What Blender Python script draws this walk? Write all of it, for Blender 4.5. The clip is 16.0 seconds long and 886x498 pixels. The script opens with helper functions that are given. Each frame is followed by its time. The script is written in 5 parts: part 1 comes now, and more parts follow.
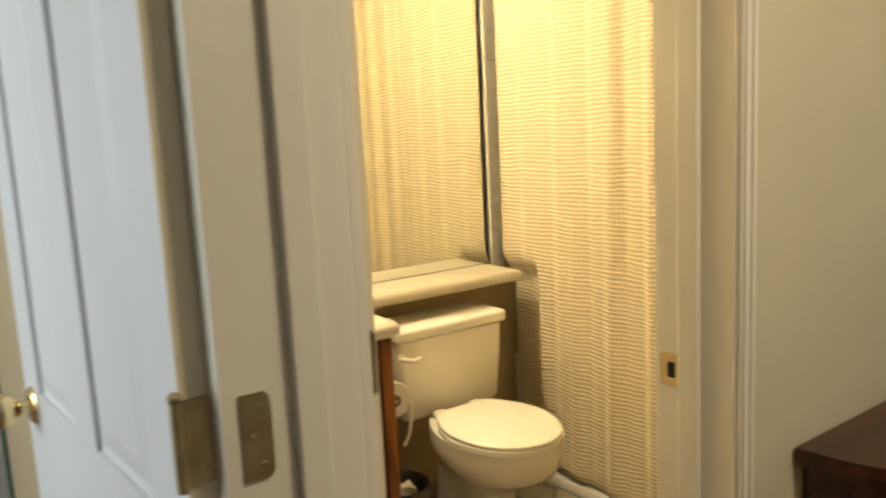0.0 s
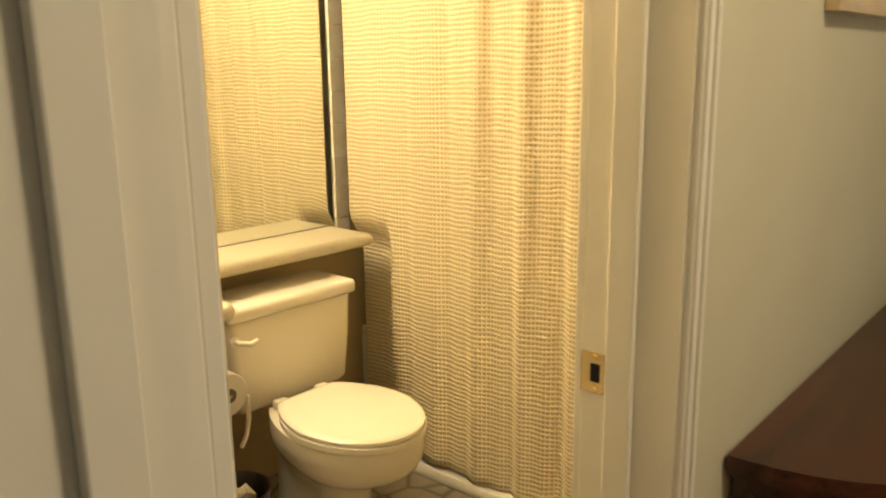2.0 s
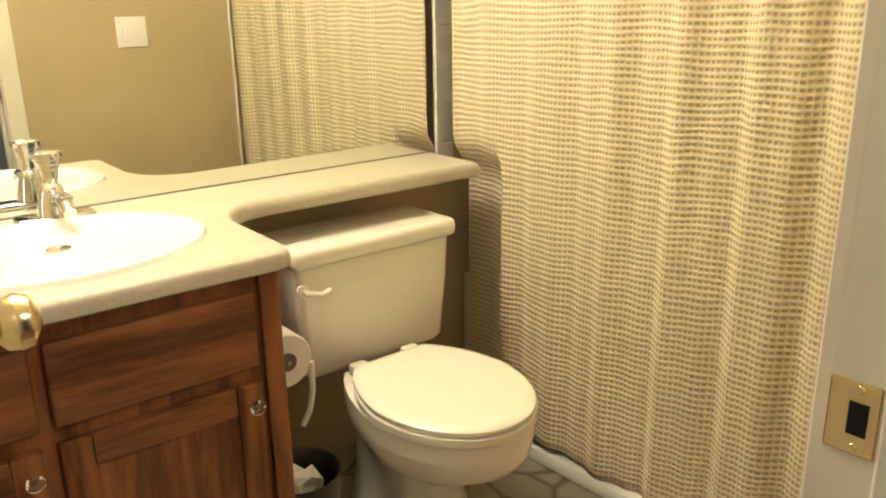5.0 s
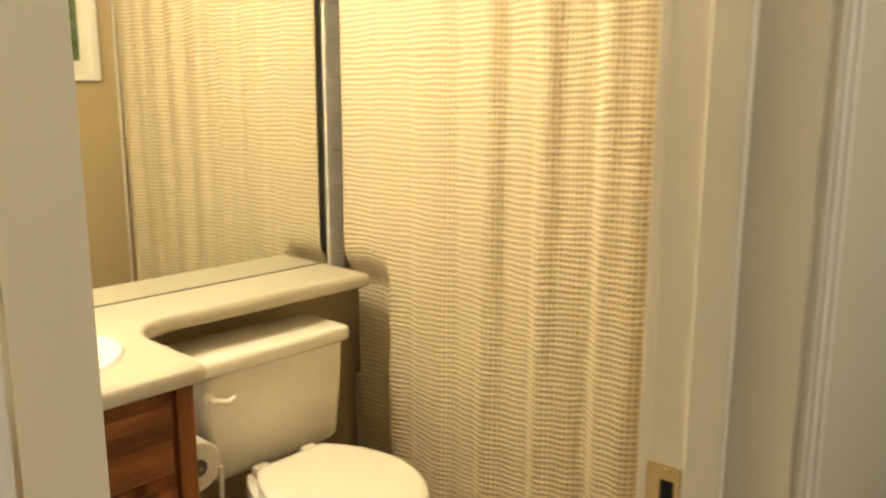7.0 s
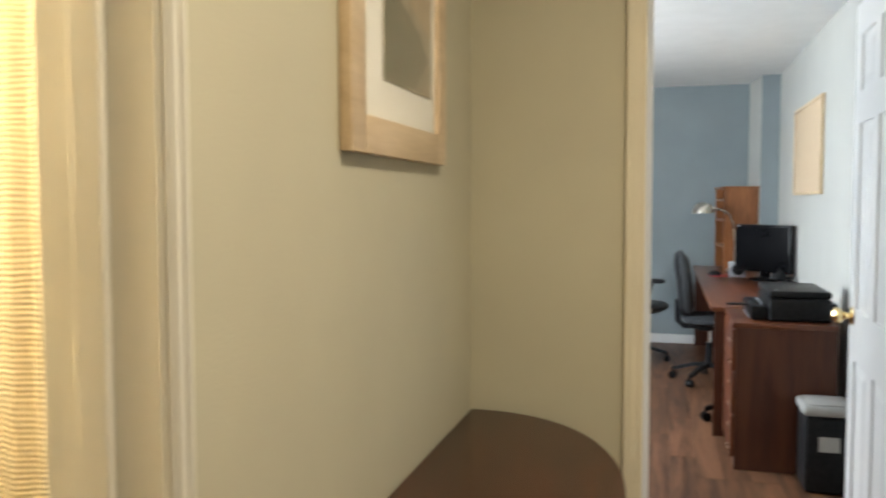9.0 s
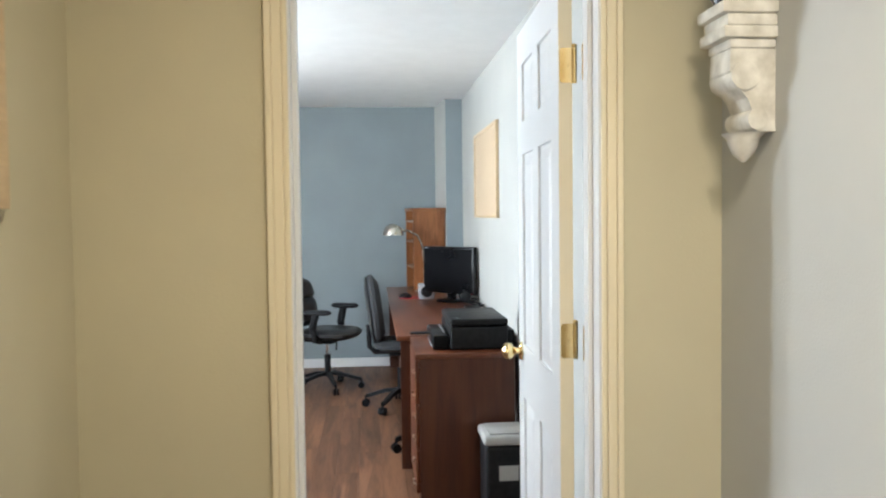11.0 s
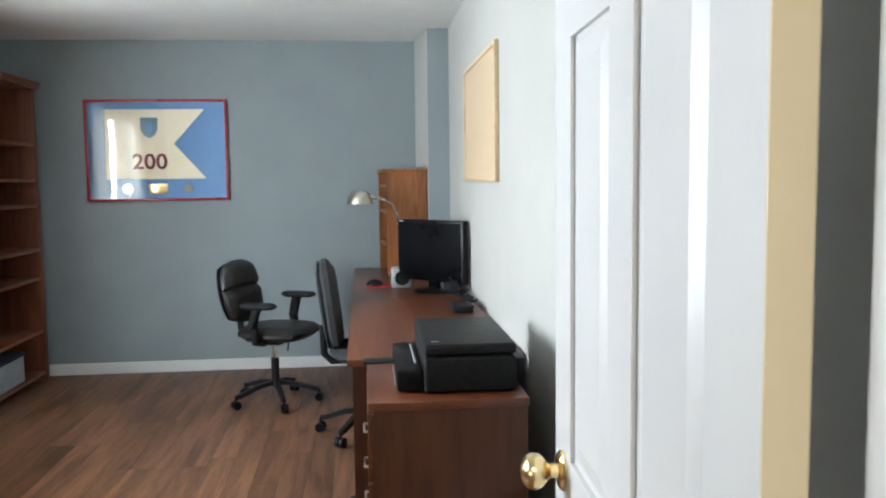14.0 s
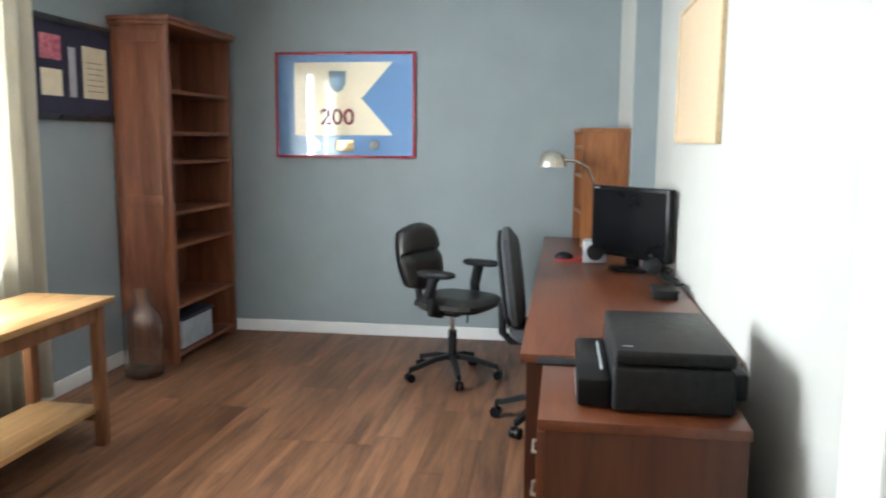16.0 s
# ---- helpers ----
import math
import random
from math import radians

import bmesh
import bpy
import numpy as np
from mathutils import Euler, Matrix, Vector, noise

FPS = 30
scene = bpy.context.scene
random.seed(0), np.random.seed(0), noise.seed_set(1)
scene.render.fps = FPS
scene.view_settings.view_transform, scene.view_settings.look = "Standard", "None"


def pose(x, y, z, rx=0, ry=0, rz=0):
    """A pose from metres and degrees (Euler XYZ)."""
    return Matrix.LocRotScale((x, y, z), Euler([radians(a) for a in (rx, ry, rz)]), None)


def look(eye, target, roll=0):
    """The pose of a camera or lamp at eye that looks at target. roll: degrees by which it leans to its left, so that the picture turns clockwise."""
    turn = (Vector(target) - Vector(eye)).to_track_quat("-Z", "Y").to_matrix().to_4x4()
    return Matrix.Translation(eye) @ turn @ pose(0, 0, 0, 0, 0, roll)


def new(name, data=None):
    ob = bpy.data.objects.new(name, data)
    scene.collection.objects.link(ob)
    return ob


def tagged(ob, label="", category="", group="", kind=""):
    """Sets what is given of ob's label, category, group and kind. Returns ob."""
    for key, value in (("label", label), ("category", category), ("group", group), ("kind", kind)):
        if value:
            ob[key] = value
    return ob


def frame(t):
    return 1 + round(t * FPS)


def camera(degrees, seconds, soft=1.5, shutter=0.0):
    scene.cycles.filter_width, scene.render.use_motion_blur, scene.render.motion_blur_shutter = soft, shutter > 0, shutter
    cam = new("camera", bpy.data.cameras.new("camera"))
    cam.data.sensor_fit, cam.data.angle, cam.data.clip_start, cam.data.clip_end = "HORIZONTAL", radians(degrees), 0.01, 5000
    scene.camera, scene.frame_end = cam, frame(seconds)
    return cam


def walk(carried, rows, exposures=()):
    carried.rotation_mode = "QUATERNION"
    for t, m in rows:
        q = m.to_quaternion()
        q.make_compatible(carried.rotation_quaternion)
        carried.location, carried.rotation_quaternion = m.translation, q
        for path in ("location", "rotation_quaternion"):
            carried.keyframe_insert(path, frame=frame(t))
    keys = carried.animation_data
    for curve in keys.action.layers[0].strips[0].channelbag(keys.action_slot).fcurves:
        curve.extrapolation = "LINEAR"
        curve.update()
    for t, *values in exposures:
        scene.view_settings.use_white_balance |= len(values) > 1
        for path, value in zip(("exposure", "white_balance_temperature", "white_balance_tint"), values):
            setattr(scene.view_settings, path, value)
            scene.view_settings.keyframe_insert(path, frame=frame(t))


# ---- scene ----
cam = camera(57.5, 16.0, soft=2.0, shutter=0.5)
PATH = [
    (0, (-1.165, -0.754, 1.381), (0.015, 0.831, 1.071), -2.9),
    (0.5, (-1.103, -0.718, 1.362), (0.22, 0.745, 1.031), -2.9),
    (1, (-1.091, -0.685, 1.357), (0.314, 0.691, 0.992), -2.8),
    (1.5, (-1.086, -0.611, 1.37), (0.37, 0.7, 0.967), -1.8),
    (2, (-0.991, -0.425, 1.361), (0.49, 0.844, 0.916), -0.8),
    (2.5, (-0.896, -0.306, 1.333), (0.552, 0.987, 0.853), -0.7),
    (3, (-0.794, -0.206, 1.317), (0.586, 1.14, 0.784), -0.6),
    (3.5, (-0.72, -0.14, 1.292), (0.58, 1.263, 0.708), -0.9),
    (6, (-0.617, -0.086, 1.235), (0.628, 1.364, 0.647), -1.0),
    (6.5, (-0.685, -0.116, 1.301), (0.675, 1.262, 0.8), 0.2),
    (7, (-0.79, -0.213, 1.353), (0.687, 1.037, 0.97), 0.1),
    (7.5, (-0.852, -0.279, 1.337), (0.76, 0.829, 1.082), -0.0),
    (8, (-0.885, -0.37, 1.335), (0.86, 0.568, 1.163), 0.0),
    (8.5, (-0.874, -0.469, 1.332), (0.979, 0.273, 1.206), -0.9),
    (9, (-0.784, -0.534, 1.352), (1.141, -0.004, 1.237), -0.1),
    (9.5, (-0.703, -0.607, 1.384), (1.27, -0.298, 1.277), -0.2),
    (10, (-0.65, -0.631, 1.405), (1.346, -0.537, 1.31), -0.8),
    (12.5, (0.285, -0.727, 1.423), (2.262, -1.015, 1.329), 0.2),
    (13, (0.575, -0.741, 1.417), (2.551, -1.029, 1.302), -0.3),
    (13.5, (0.868, -0.773, 1.402), (2.846, -1.04, 1.265), -0.6),
    (14, (1.103, -0.866, 1.415), (3.086, -1.061, 1.242), -0.7),
    (14.5, (1.308, -0.898, 1.407), (3.294, -1.027, 1.21), -0.5),
    (15, (1.507, -0.89, 1.403), (3.493, -0.939, 1.177), 0.0),
    (15.5, (1.576, -0.912, 1.408), (3.557, -0.807, 1.155), 0.0),
    (16, (1.613, -0.912, 1.403), (3.574, -0.623, 1.138), 0.4),
]
EXPOSURES = [(0, 0.0, 6900, 10), (0.6, 0.0, 7500, 10), (2.2, 0.05, 7500, 10), (3, 0.05, 6900, 10), (3.5, 0.06, 6200, 10), (6, 0.06, 5800, 10), (7.5, -0.1, 6400, 10), (8.5, 0.1, 6400, 10), (9.2, 0.42, 6300, 10), (10, 0.62, 6200, 10), (12.5, 0.55, 6200, 10), (13.5, 0.42, 6200, 10), (14.5, 0.6, 6450, 10), (15.5, 0.68, 6500, 10), (16, 0.88, 6500, 10)]
walk(cam, [(t, look(eye, target, roll)) for t, eye, target, roll in PATH], EXPOSURES)
OFFICE_W, BED_W, BATH_W, HALL_W = 290, 38, 33, 23


# ---------- world and lights ----------
world = bpy.data.worlds.new("sky")
scene.world = world
world.use_nodes = True
wn = world.node_tree
sky = wn.nodes.new("ShaderNodeTexSky")
sky.sky_type, sky.sun_disc = "NISHITA", False
sky.sun_elevation, sky.sun_rotation = radians(40), radians(-20)
wn.nodes["Background"].inputs["Strength"].default_value = 0.12
wn.links.new(sky.outputs[0], wn.nodes["Background"].inputs["Color"])


def area_lamp(name, eye, target, w, h, watts, colour):
    d = bpy.data.lights.new(name, "AREA")
    d.shape, d.size, d.size_y, d.energy, d.color = "RECTANGLE", w, h, watts, colour
    ob = new(name, d)
    ob.matrix_world = look(eye, target)
    return ob


def bulb_lamp(name, at, watts, colour, radius):
    d = bpy.data.lights.new(name, "POINT")
    d.energy, d.color, d.shadow_soft_size = watts, colour, radius
    ob = new(name, d)
    ob.location = at
    return ob


area_lamp("office_window_light", (4.26, 1.87, 1.45), (4.26, 0, 1.45), 1.66, 1.3, OFFICE_W, (0.83, 0.925, 1.0))
area_lamp("bedroom_window_light", (-3.05, 1.0, 1.5), (-0.9, 0.8, 1.1), 1.2, 1.2, BED_W, (0.82, 0.92, 1.0))
bulb_lamp("vanity_bulb_light", (-0.42, 1.5, 2.12), BATH_W, (1.0, 0.85, 0.56), 0.13)
bulb_lamp("vanity_bulb_light", (-0.08, 1.5, 2.12), BATH_W, (1.0, 0.85, 0.56), 0.13)
# Unseen lamp, added overhead to brighten the hall walls and door jamb.
area_lamp("hall_ceiling_light", (-0.08, -1.0, 2.41), (-0.08, -1.0, 0), 0.3, 0.3, HALL_W, (1.0, 0.88, 0.69))


# ---------- materials ----------
def base_material(name, rough=0.5, metal=0.0):
    m = bpy.data.materials.new(name)
    m.use_nodes = True
    b = m.node_tree.nodes["Principled BSDF"]
    b.inputs["Roughness"].default_value = rough
    b.inputs["Metallic"].default_value = metal
    return m, m.node_tree, b


def noisy(name, c1, c2, scale=6.0, rough=0.5, metal=0.0, bump=0.0, bump_scale=120.0, stretch=(1, 1, 1), detail=5.0, per_object=0.0, rough_var=0.1):
    m, nt, b = base_material(name, rough, metal)
    tc = nt.nodes.new("ShaderNodeTexCoord")
    mp = nt.nodes.new("ShaderNodeMapping")
    mp.inputs["Scale"].default_value = stretch
    nt.links.new(tc.outputs["Object"], mp.inputs["Vector"])
    n = nt.nodes.new("ShaderNodeTexNoise")
    n.inputs["Scale"].default_value, n.inputs["Detail"].default_value = scale, detail
    r = nt.nodes.new("ShaderNodeValToRGB")
    r.color_ramp.elements[0].color, r.color_ramp.elements[1].color = (*c1, 1), (*c2, 1)
    r.color_ramp.elements[0].position, r.color_ramp.elements[1].position = 0.3, 0.7
    nt.links.new(n.outputs["Fac"], r.inputs["Fac"])
    colour = r.outputs["Color"]
    if per_object:
        info = nt.nodes.new("ShaderNodeObjectInfo")
        add = nt.nodes.new("ShaderNodeVectorMath")
        add.operation = "ADD"
        comb = nt.nodes.new("ShaderNodeMath")
        comb.operation = "MULTIPLY"
        comb.inputs[1].default_value = 37.0
        nt.links.new(info.outputs["Random"], comb.inputs[0])
        nt.links.new(mp.outputs[0], add.inputs[0])
        nt.links.new(comb.outputs[0], add.inputs[1])
        nt.links.new(add.outputs[0], n.inputs["Vector"])
        hsv = nt.nodes.new("ShaderNodeHueSaturation")
        mr = nt.nodes.new("ShaderNodeMapRange")
        mr.inputs["To Min"].default_value, mr.inputs["To Max"].default_value = 1 - per_object, 1 + per_object
        nt.links.new(info.outputs["Random"], mr.inputs["Value"])
        nt.links.new(mr.outputs[0], hsv.inputs["Value"])
        nt.links.new(colour, hsv.inputs["Color"])
        colour = hsv.outputs["Color"]
    else:
        nt.links.new(mp.outputs[0], n.inputs["Vector"])
    nt.links.new(colour, b.inputs["Base Color"])
    rr = nt.nodes.new("ShaderNodeMapRange")
    rr.inputs["To Min"].default_value, rr.inputs["To Max"].default_value = max(0.02, rough - rough_var), min(1, rough + rough_var)
    nt.links.new(n.outputs["Fac"], rr.inputs["Value"])
    nt.links.new(rr.outputs[0], b.inputs["Roughness"])
    if bump:
        n2 = nt.nodes.new("ShaderNodeTexNoise")
        n2.inputs["Scale"].default_value = bump_scale
        bp = nt.nodes.new("ShaderNodeBump")
        bp.inputs["Strength"].default_value, bp.inputs["Distance"].default_value = bump, 0.004
        nt.links.new(mp.outputs[0], n2.inputs["Vector"])
        nt.links.new(n2.outputs["Fac"], bp.inputs["Height"])
        nt.links.new(bp.outputs[0], b.inputs["Normal"])
    return m


def wood(name, dark, light, axis="z", rough=0.35, grain=1.0, bump=0.15, per_object=0.0):
    """Wood with long wavering figure along one axis and fine pores."""
    m, nt, b = base_material(name, rough)
    tc = nt.nodes.new("ShaderNodeTexCoord")
    mp = nt.nodes.new("ShaderNodeMapping")
    s = {"x": (0.9, 9, 9), "y": (9, 0.9, 9), "z": (9, 9, 0.9)}[axis]
    mp.inputs["Scale"].default_value = [v * grain for v in s]
    vec = tc.outputs["Object"]
    if per_object:
        info = nt.nodes.new("ShaderNodeObjectInfo")
        mul = nt.nodes.new("ShaderNodeMath")
        mul.operation = "MULTIPLY"
        mul.inputs[1].default_value = 53.0
        add = nt.nodes.new("ShaderNodeVectorMath")
        nt.links.new(info.outputs["Random"], mul.inputs[0])
        nt.links.new(vec, add.inputs[0])
        nt.links.new(mul.outputs[0], add.inputs[1])
        vec = add.outputs[0]
    nt.links.new(vec, mp.inputs["Vector"])
    n = nt.nodes.new("ShaderNodeTexNoise")
    n.inputs["Scale"].default_value, n.inputs["Detail"].default_value, n.inputs["Distortion"].default_value = 1.6, 7, 1.2
    fine = nt.nodes.new("ShaderNodeTexNoise")
    fine.inputs["Scale"].default_value, fine.inputs["Detail"].default_value = 14, 4
    nt.links.new(mp.outputs[0], n.inputs["Vector"])
    nt.links.new(mp.outputs[0], fine.inputs["Vector"])
    mix = nt.nodes.new("ShaderNodeMath")
    mix.operation = "MULTIPLY_ADD"
    mix.inputs[1].default_value = 0.35
    nt.links.new(fine.outputs["Fac"], mix.inputs[0])
    nt.links.new(n.outputs["Fac"], mix.inputs[2])
    r = nt.nodes.new("ShaderNodeValToRGB")
    r.color_ramp.elements[0].position, r.color_ramp.elements[1].position = 0.5, 0.85
    r.color_ramp.elements[0].color, r.color_ramp.elements[1].color = (*dark, 1), (*light, 1)
    nt.links.new(mix.outputs[0], r.inputs["Fac"])
    colour = r.outputs["Color"]
    if per_object:
        hsv = nt.nodes.new("ShaderNodeHueSaturation")
        mr = nt.nodes.new("ShaderNodeMapRange")
        mr.inputs["To Min"].default_value, mr.inputs["To Max"].default_value = 1 - per_object, 1 + per_object
        nt.links.new(info.outputs["Random"], mr.inputs["Value"])
        nt.links.new(mr.outputs[0], hsv.inputs["Value"])
        nt.links.new(colour, hsv.inputs["Color"])
        colour = hsv.outputs["Color"]
    nt.links.new(colour, b.inputs["Base Color"])
    bp = nt.nodes.new("ShaderNodeBump")
    bp.inputs["Strength"].default_value, bp.inputs["Distance"].default_value = bump, 0.002
    nt.links.new(mix.outputs[0], bp.inputs["Height"])
    nt.links.new(bp.outputs[0], b.inputs["Normal"])
    return m


def waffle(name, hi, lo, py, pz):
    """Waffle-weave cloth: raised ribs with darker pockets, in metres along y and z."""
    m, nt, b = base_material(name, 0.9)
    tc = nt.nodes.new("ShaderNodeTexCoord")
    sp = nt.nodes.new("ShaderNodeSeparateXYZ")
    nz = nt.nodes.new("ShaderNodeTexNoise")
    nz.inputs["Scale"].default_value = 5
    nt.links.new(tc.outputs["Object"], nz.inputs["Vector"])
    nt.links.new(tc.outputs["Object"], sp.inputs[0])

    def math(op, a, v=None, w=None):
        n = nt.nodes.new("ShaderNodeMath")
        n.operation = op
        for i, q in enumerate((a, v, w)):
            if q is None:
                continue
            if isinstance(q, (int, float)):
                n.inputs[i].default_value = q
            else:
                nt.links.new(q, n.inputs[i])
        return n.outputs[0]
    wob = math("MULTIPLY", nz.outputs["Fac"], 0.03)
    zz = math("ADD", sp.outputs["Z"], wob)
    sy = math("SINE", math("MULTIPLY", sp.outputs["Y"], 2 * 3.14159 / py))
    sz = math("SINE", math("MULTIPLY", zz, 2 * 3.14159 / pz))
    a = math("MULTIPLY_ADD", sy, 0.5, 0.5)
    c = math("MULTIPLY_ADD", sz, 0.5, 0.5)
    pocket = math("MULTIPLY", math("POWER", a, 0.35), math("POWER", c, 1.0))
    r = nt.nodes.new("ShaderNodeValToRGB")
    r.color_ramp.elements[0].position, r.color_ramp.elements[1].position = 0.15, 0.75
    r.color_ramp.elements[0].color, r.color_ramp.elements[1].color = (*hi, 1), (*lo, 1)
    nt.links.new(pocket, r.inputs["Fac"])
    nt.links.new(r.outputs["Color"], b.inputs["Base Color"])
    bp = nt.nodes.new("ShaderNodeBump")
    bp.invert = True
    bp.inputs["Strength"].default_value, bp.inputs["Distance"].default_value = 0.6, 0.004
    nt.links.new(pocket, bp.inputs["Height"])
    nt.links.new(bp.outputs[0], b.inputs["Normal"])
    return m


def glassy(name, colour=(1, 1, 1), rough=0.02):
    m, nt, b = base_material(name, rough)
    b.inputs["Base Color"].default_value = (*colour, 1)
    b.inputs["Transmission Weight"].default_value = 1.0
    b.inputs["IOR"].default_value = 1.45
    return m


def pebble_vinyl(name):
    m, nt, b = base_material(name, 0.35)
    tc = nt.nodes.new("ShaderNodeTexCoord")
    v = nt.nodes.new("ShaderNodeTexVoronoi")
    v.feature = "DISTANCE_TO_EDGE"
    v.inputs["Scale"].default_value = 8.0
    n = nt.nodes.new("ShaderNodeTexNoise")
    n.inputs["Scale"].default_value, n.inputs["Detail"].default_value = 18, 6
    mp = nt.nodes.new("ShaderNodeMapping")
    mp.inputs["Location"].default_value = (0.37, 0.213, 0.431)
    nt.links.new(tc.outputs["Object"], mp.inputs["Vector"])
    for q in (v, n):
        nt.links.new(mp.outputs[0], q.inputs["Vector"])
    r = nt.nodes.new("ShaderNodeValToRGB")
    r.color_ramp.elements[0].position, r.color_ramp.elements[1].position = 0.0, 0.09
    r.color_ramp.elements[0].color = (0.12, 0.10, 0.075, 1)
    r.color_ramp.elements[1].color = (0.34, 0.30, 0.235, 1)
    nt.links.new(v.outputs["Distance"], r.inputs["Fac"])
    h = nt.nodes.new("ShaderNodeMixRGB")
    h.blend_type = "MULTIPLY"
    h.inputs["Fac"].default_value = 0.8
    r2 = nt.nodes.new("ShaderNodeValToRGB")
    r2.color_ramp.elements[0].color, r2.color_ramp.elements[1].color = (0.55, 0.55, 0.55, 1), (1.1, 1.05, 0.98, 1)
    nt.links.new(n.outputs["Fac"], r2.inputs["Fac"])
    nt.links.new(r.outputs["Color"], h.inputs["Color1"])
    nt.links.new(r2.outputs["Color"], h.inputs["Color2"])
    nt.links.new(h.outputs[0], b.inputs["Base Color"])
    return m


M_WALL_HALL = noisy("hall_wall_paint", (0.52, 0.475, 0.335), (0.56, 0.515, 0.365), 3, 0.75, bump=0.12, bump_scale=160)
M_WALL_BATH = noisy("bath_wall_paint", (0.45, 0.35, 0.2), (0.49, 0.385, 0.225), 3, 0.65, bump=0.12, bump_scale=160)
M_WALL_WHITE = noisy("pale_wall_paint", (0.44, 0.44, 0.415), (0.48, 0.48, 0.45), 3, 0.75, bump=0.12, bump_scale=160)
M_WALL_BLUE = noisy("slate_blue_wall_paint", (0.24, 0.28, 0.295), (0.268, 0.312, 0.328), 3, 0.6, bump=0.2, bump_scale=140)
M_CEILING = noisy("ceiling_paint", (0.76, 0.76, 0.75), (0.8, 0.8, 0.79), 8, 0.9, bump=0.4, bump_scale=90)
M_TRIM = noisy("cream_white_gloss_trim", (0.70, 0.655, 0.54), (0.75, 0.705, 0.59), 4, 0.35, bump=0.04, bump_scale=60)
M_DOOR = noisy("white_door_paint", (0.70, 0.70, 0.70), (0.74, 0.74, 0.74), 3, 0.35, bump=0.08, bump_scale=200, stretch=(1, 1, 0.1))
M_EDGE = noisy("cream_door_edge_paint", (0.72, 0.64, 0.46), (0.76, 0.68, 0.5), 5, 0.5)
M_GOLD = noisy("polished_brass", (0.76, 0.58, 0.28), (0.85, 0.67, 0.36), 9, 0.18, 1.0)
M_OLD_BRASS = noisy("worn_hinge_metal", (0.42, 0.33, 0.18), (0.55, 0.46, 0.28), 30, 0.4, 1.0)
M_CHROME = noisy("chrome", (0.8, 0.8, 0.8), (0.88, 0.88, 0.88), 9, 0.1, 1.0, rough_var=0.04)
M_NICKEL = noisy("brushed_nickel", (0.62, 0.58, 0.5), (0.72, 0.68, 0.6), 9, 0.28, 1.0)
M_MIRROR, _, _b = base_material("silvered_mirror", 0.01, 1.0)
_b.inputs["Base Color"].default_value = (0.86, 0.88, 0.84, 1)
M_PORCELAIN = noisy("biscuit_porcelain", (0.84, 0.80, 0.69), (0.87, 0.83, 0.72), 2, 0.12, rough_var=0.05)
M_SINK = noisy("white_porcelain", (0.84, 0.83, 0.79), (0.87, 0.86, 0.82), 2, 0.12, rough_var=0.05)
M_LAMINATE = noisy("almond_laminate", (0.5, 0.46, 0.355), (0.6, 0.55, 0.43), 160, 0.4, detail=3)
M_OAK = wood("dark_oak_vanity", (0.09, 0.026, 0.008), (0.30, 0.105, 0.03), "x", 0.3, 1.3)
M_OAK_V = wood("dark_oak_upright", (0.09, 0.026, 0.008), (0.30, 0.105, 0.03), "z", 0.3, 1.3)
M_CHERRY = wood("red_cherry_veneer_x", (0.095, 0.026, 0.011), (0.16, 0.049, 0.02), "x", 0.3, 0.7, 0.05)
# Same veneer, colour darkened for shade on desk ends and cabinet body.
M_CHERRY_SHADED_Z = wood("red_cherry_veneer_shaded_z", (0.062, 0.018, 0.009), (0.105, 0.033, 0.014), "z", 0.35, 0.7, 0.05)
M_MAHOG = wood("mahogany_table", (0.027, 0.007, 0.003), (0.074, 0.020, 0.008), "x", 0.25, 0.8, 0.04)
M_CASE = wood("bookcase_cherry", (0.125, 0.04, 0.02), (0.22, 0.078, 0.038), "z", 0.4, 0.9, 0.05)
M_HUTCH = wood("hutch_oak", (0.17, 0.06, 0.02), (0.33, 0.125, 0.045), "z", 0.35, 1.0, 0.06)
M_BENCH = wood("honey_oak_bench", (0.2, 0.1, 0.035), (0.42, 0.24, 0.1), "x", 0.3, 0.8, 0.05)
M_FRAME_MAPLE = wood("pale_maple_frame", (0.55, 0.4, 0.23), (0.68, 0.52, 0.32), "x", 0.4, 1.0, 0.05)
M_PLANK = wood("brown_laminate_plank", (0.078, 0.035, 0.019), (0.222, 0.105, 0.054), "x", 0.42, 0.75, 0.06, per_object=0.17)
M_PLANK.node_tree.nodes["Principled BSDF"].inputs["Specular IOR Level"].default_value = 0.3
M_CURTAIN = waffle("waffle_curtain_cloth", (0.70, 0.61, 0.43), (0.51, 0.415, 0.25), 0.0118, 0.0148)
M_LINER = noisy("white_curtain_liner", (0.78, 0.74, 0.64), (0.82, 0.78, 0.68), 6, 0.6)
M_VINYL = pebble_vinyl("stone_pattern_vinyl")
M_TUB = noisy("white_tub_enamel", (0.72, 0.7, 0.64), (0.78, 0.76, 0.7), 3, 0.15)
M_TILE = noisy("grey_wall_tile", (0.6, 0.57, 0.52), (0.68, 0.65, 0.6), 12, 0.25)
M_PLASTIC = noisy("black_plastic", (0.012, 0.012, 0.013), (0.02, 0.02, 0.021), 40, 0.38, bump=0.05, bump_scale=400)
M_GLOSS_BLACK = noisy("gloss_black_plastic", (0.006, 0.006, 0.007), (0.01, 0.01, 0.011), 10, 0.3)
M_SCREEN = noisy("dark_matt_screen", (0.004, 0.004, 0.005), (0.006, 0.006, 0.007), 4, 0.3)
for _m in (M_PLASTIC, M_GLOSS_BLACK, M_SCREEN):
    _m.node_tree.nodes["Principled BSDF"].inputs["Specular IOR Level"].default_value = 0.12
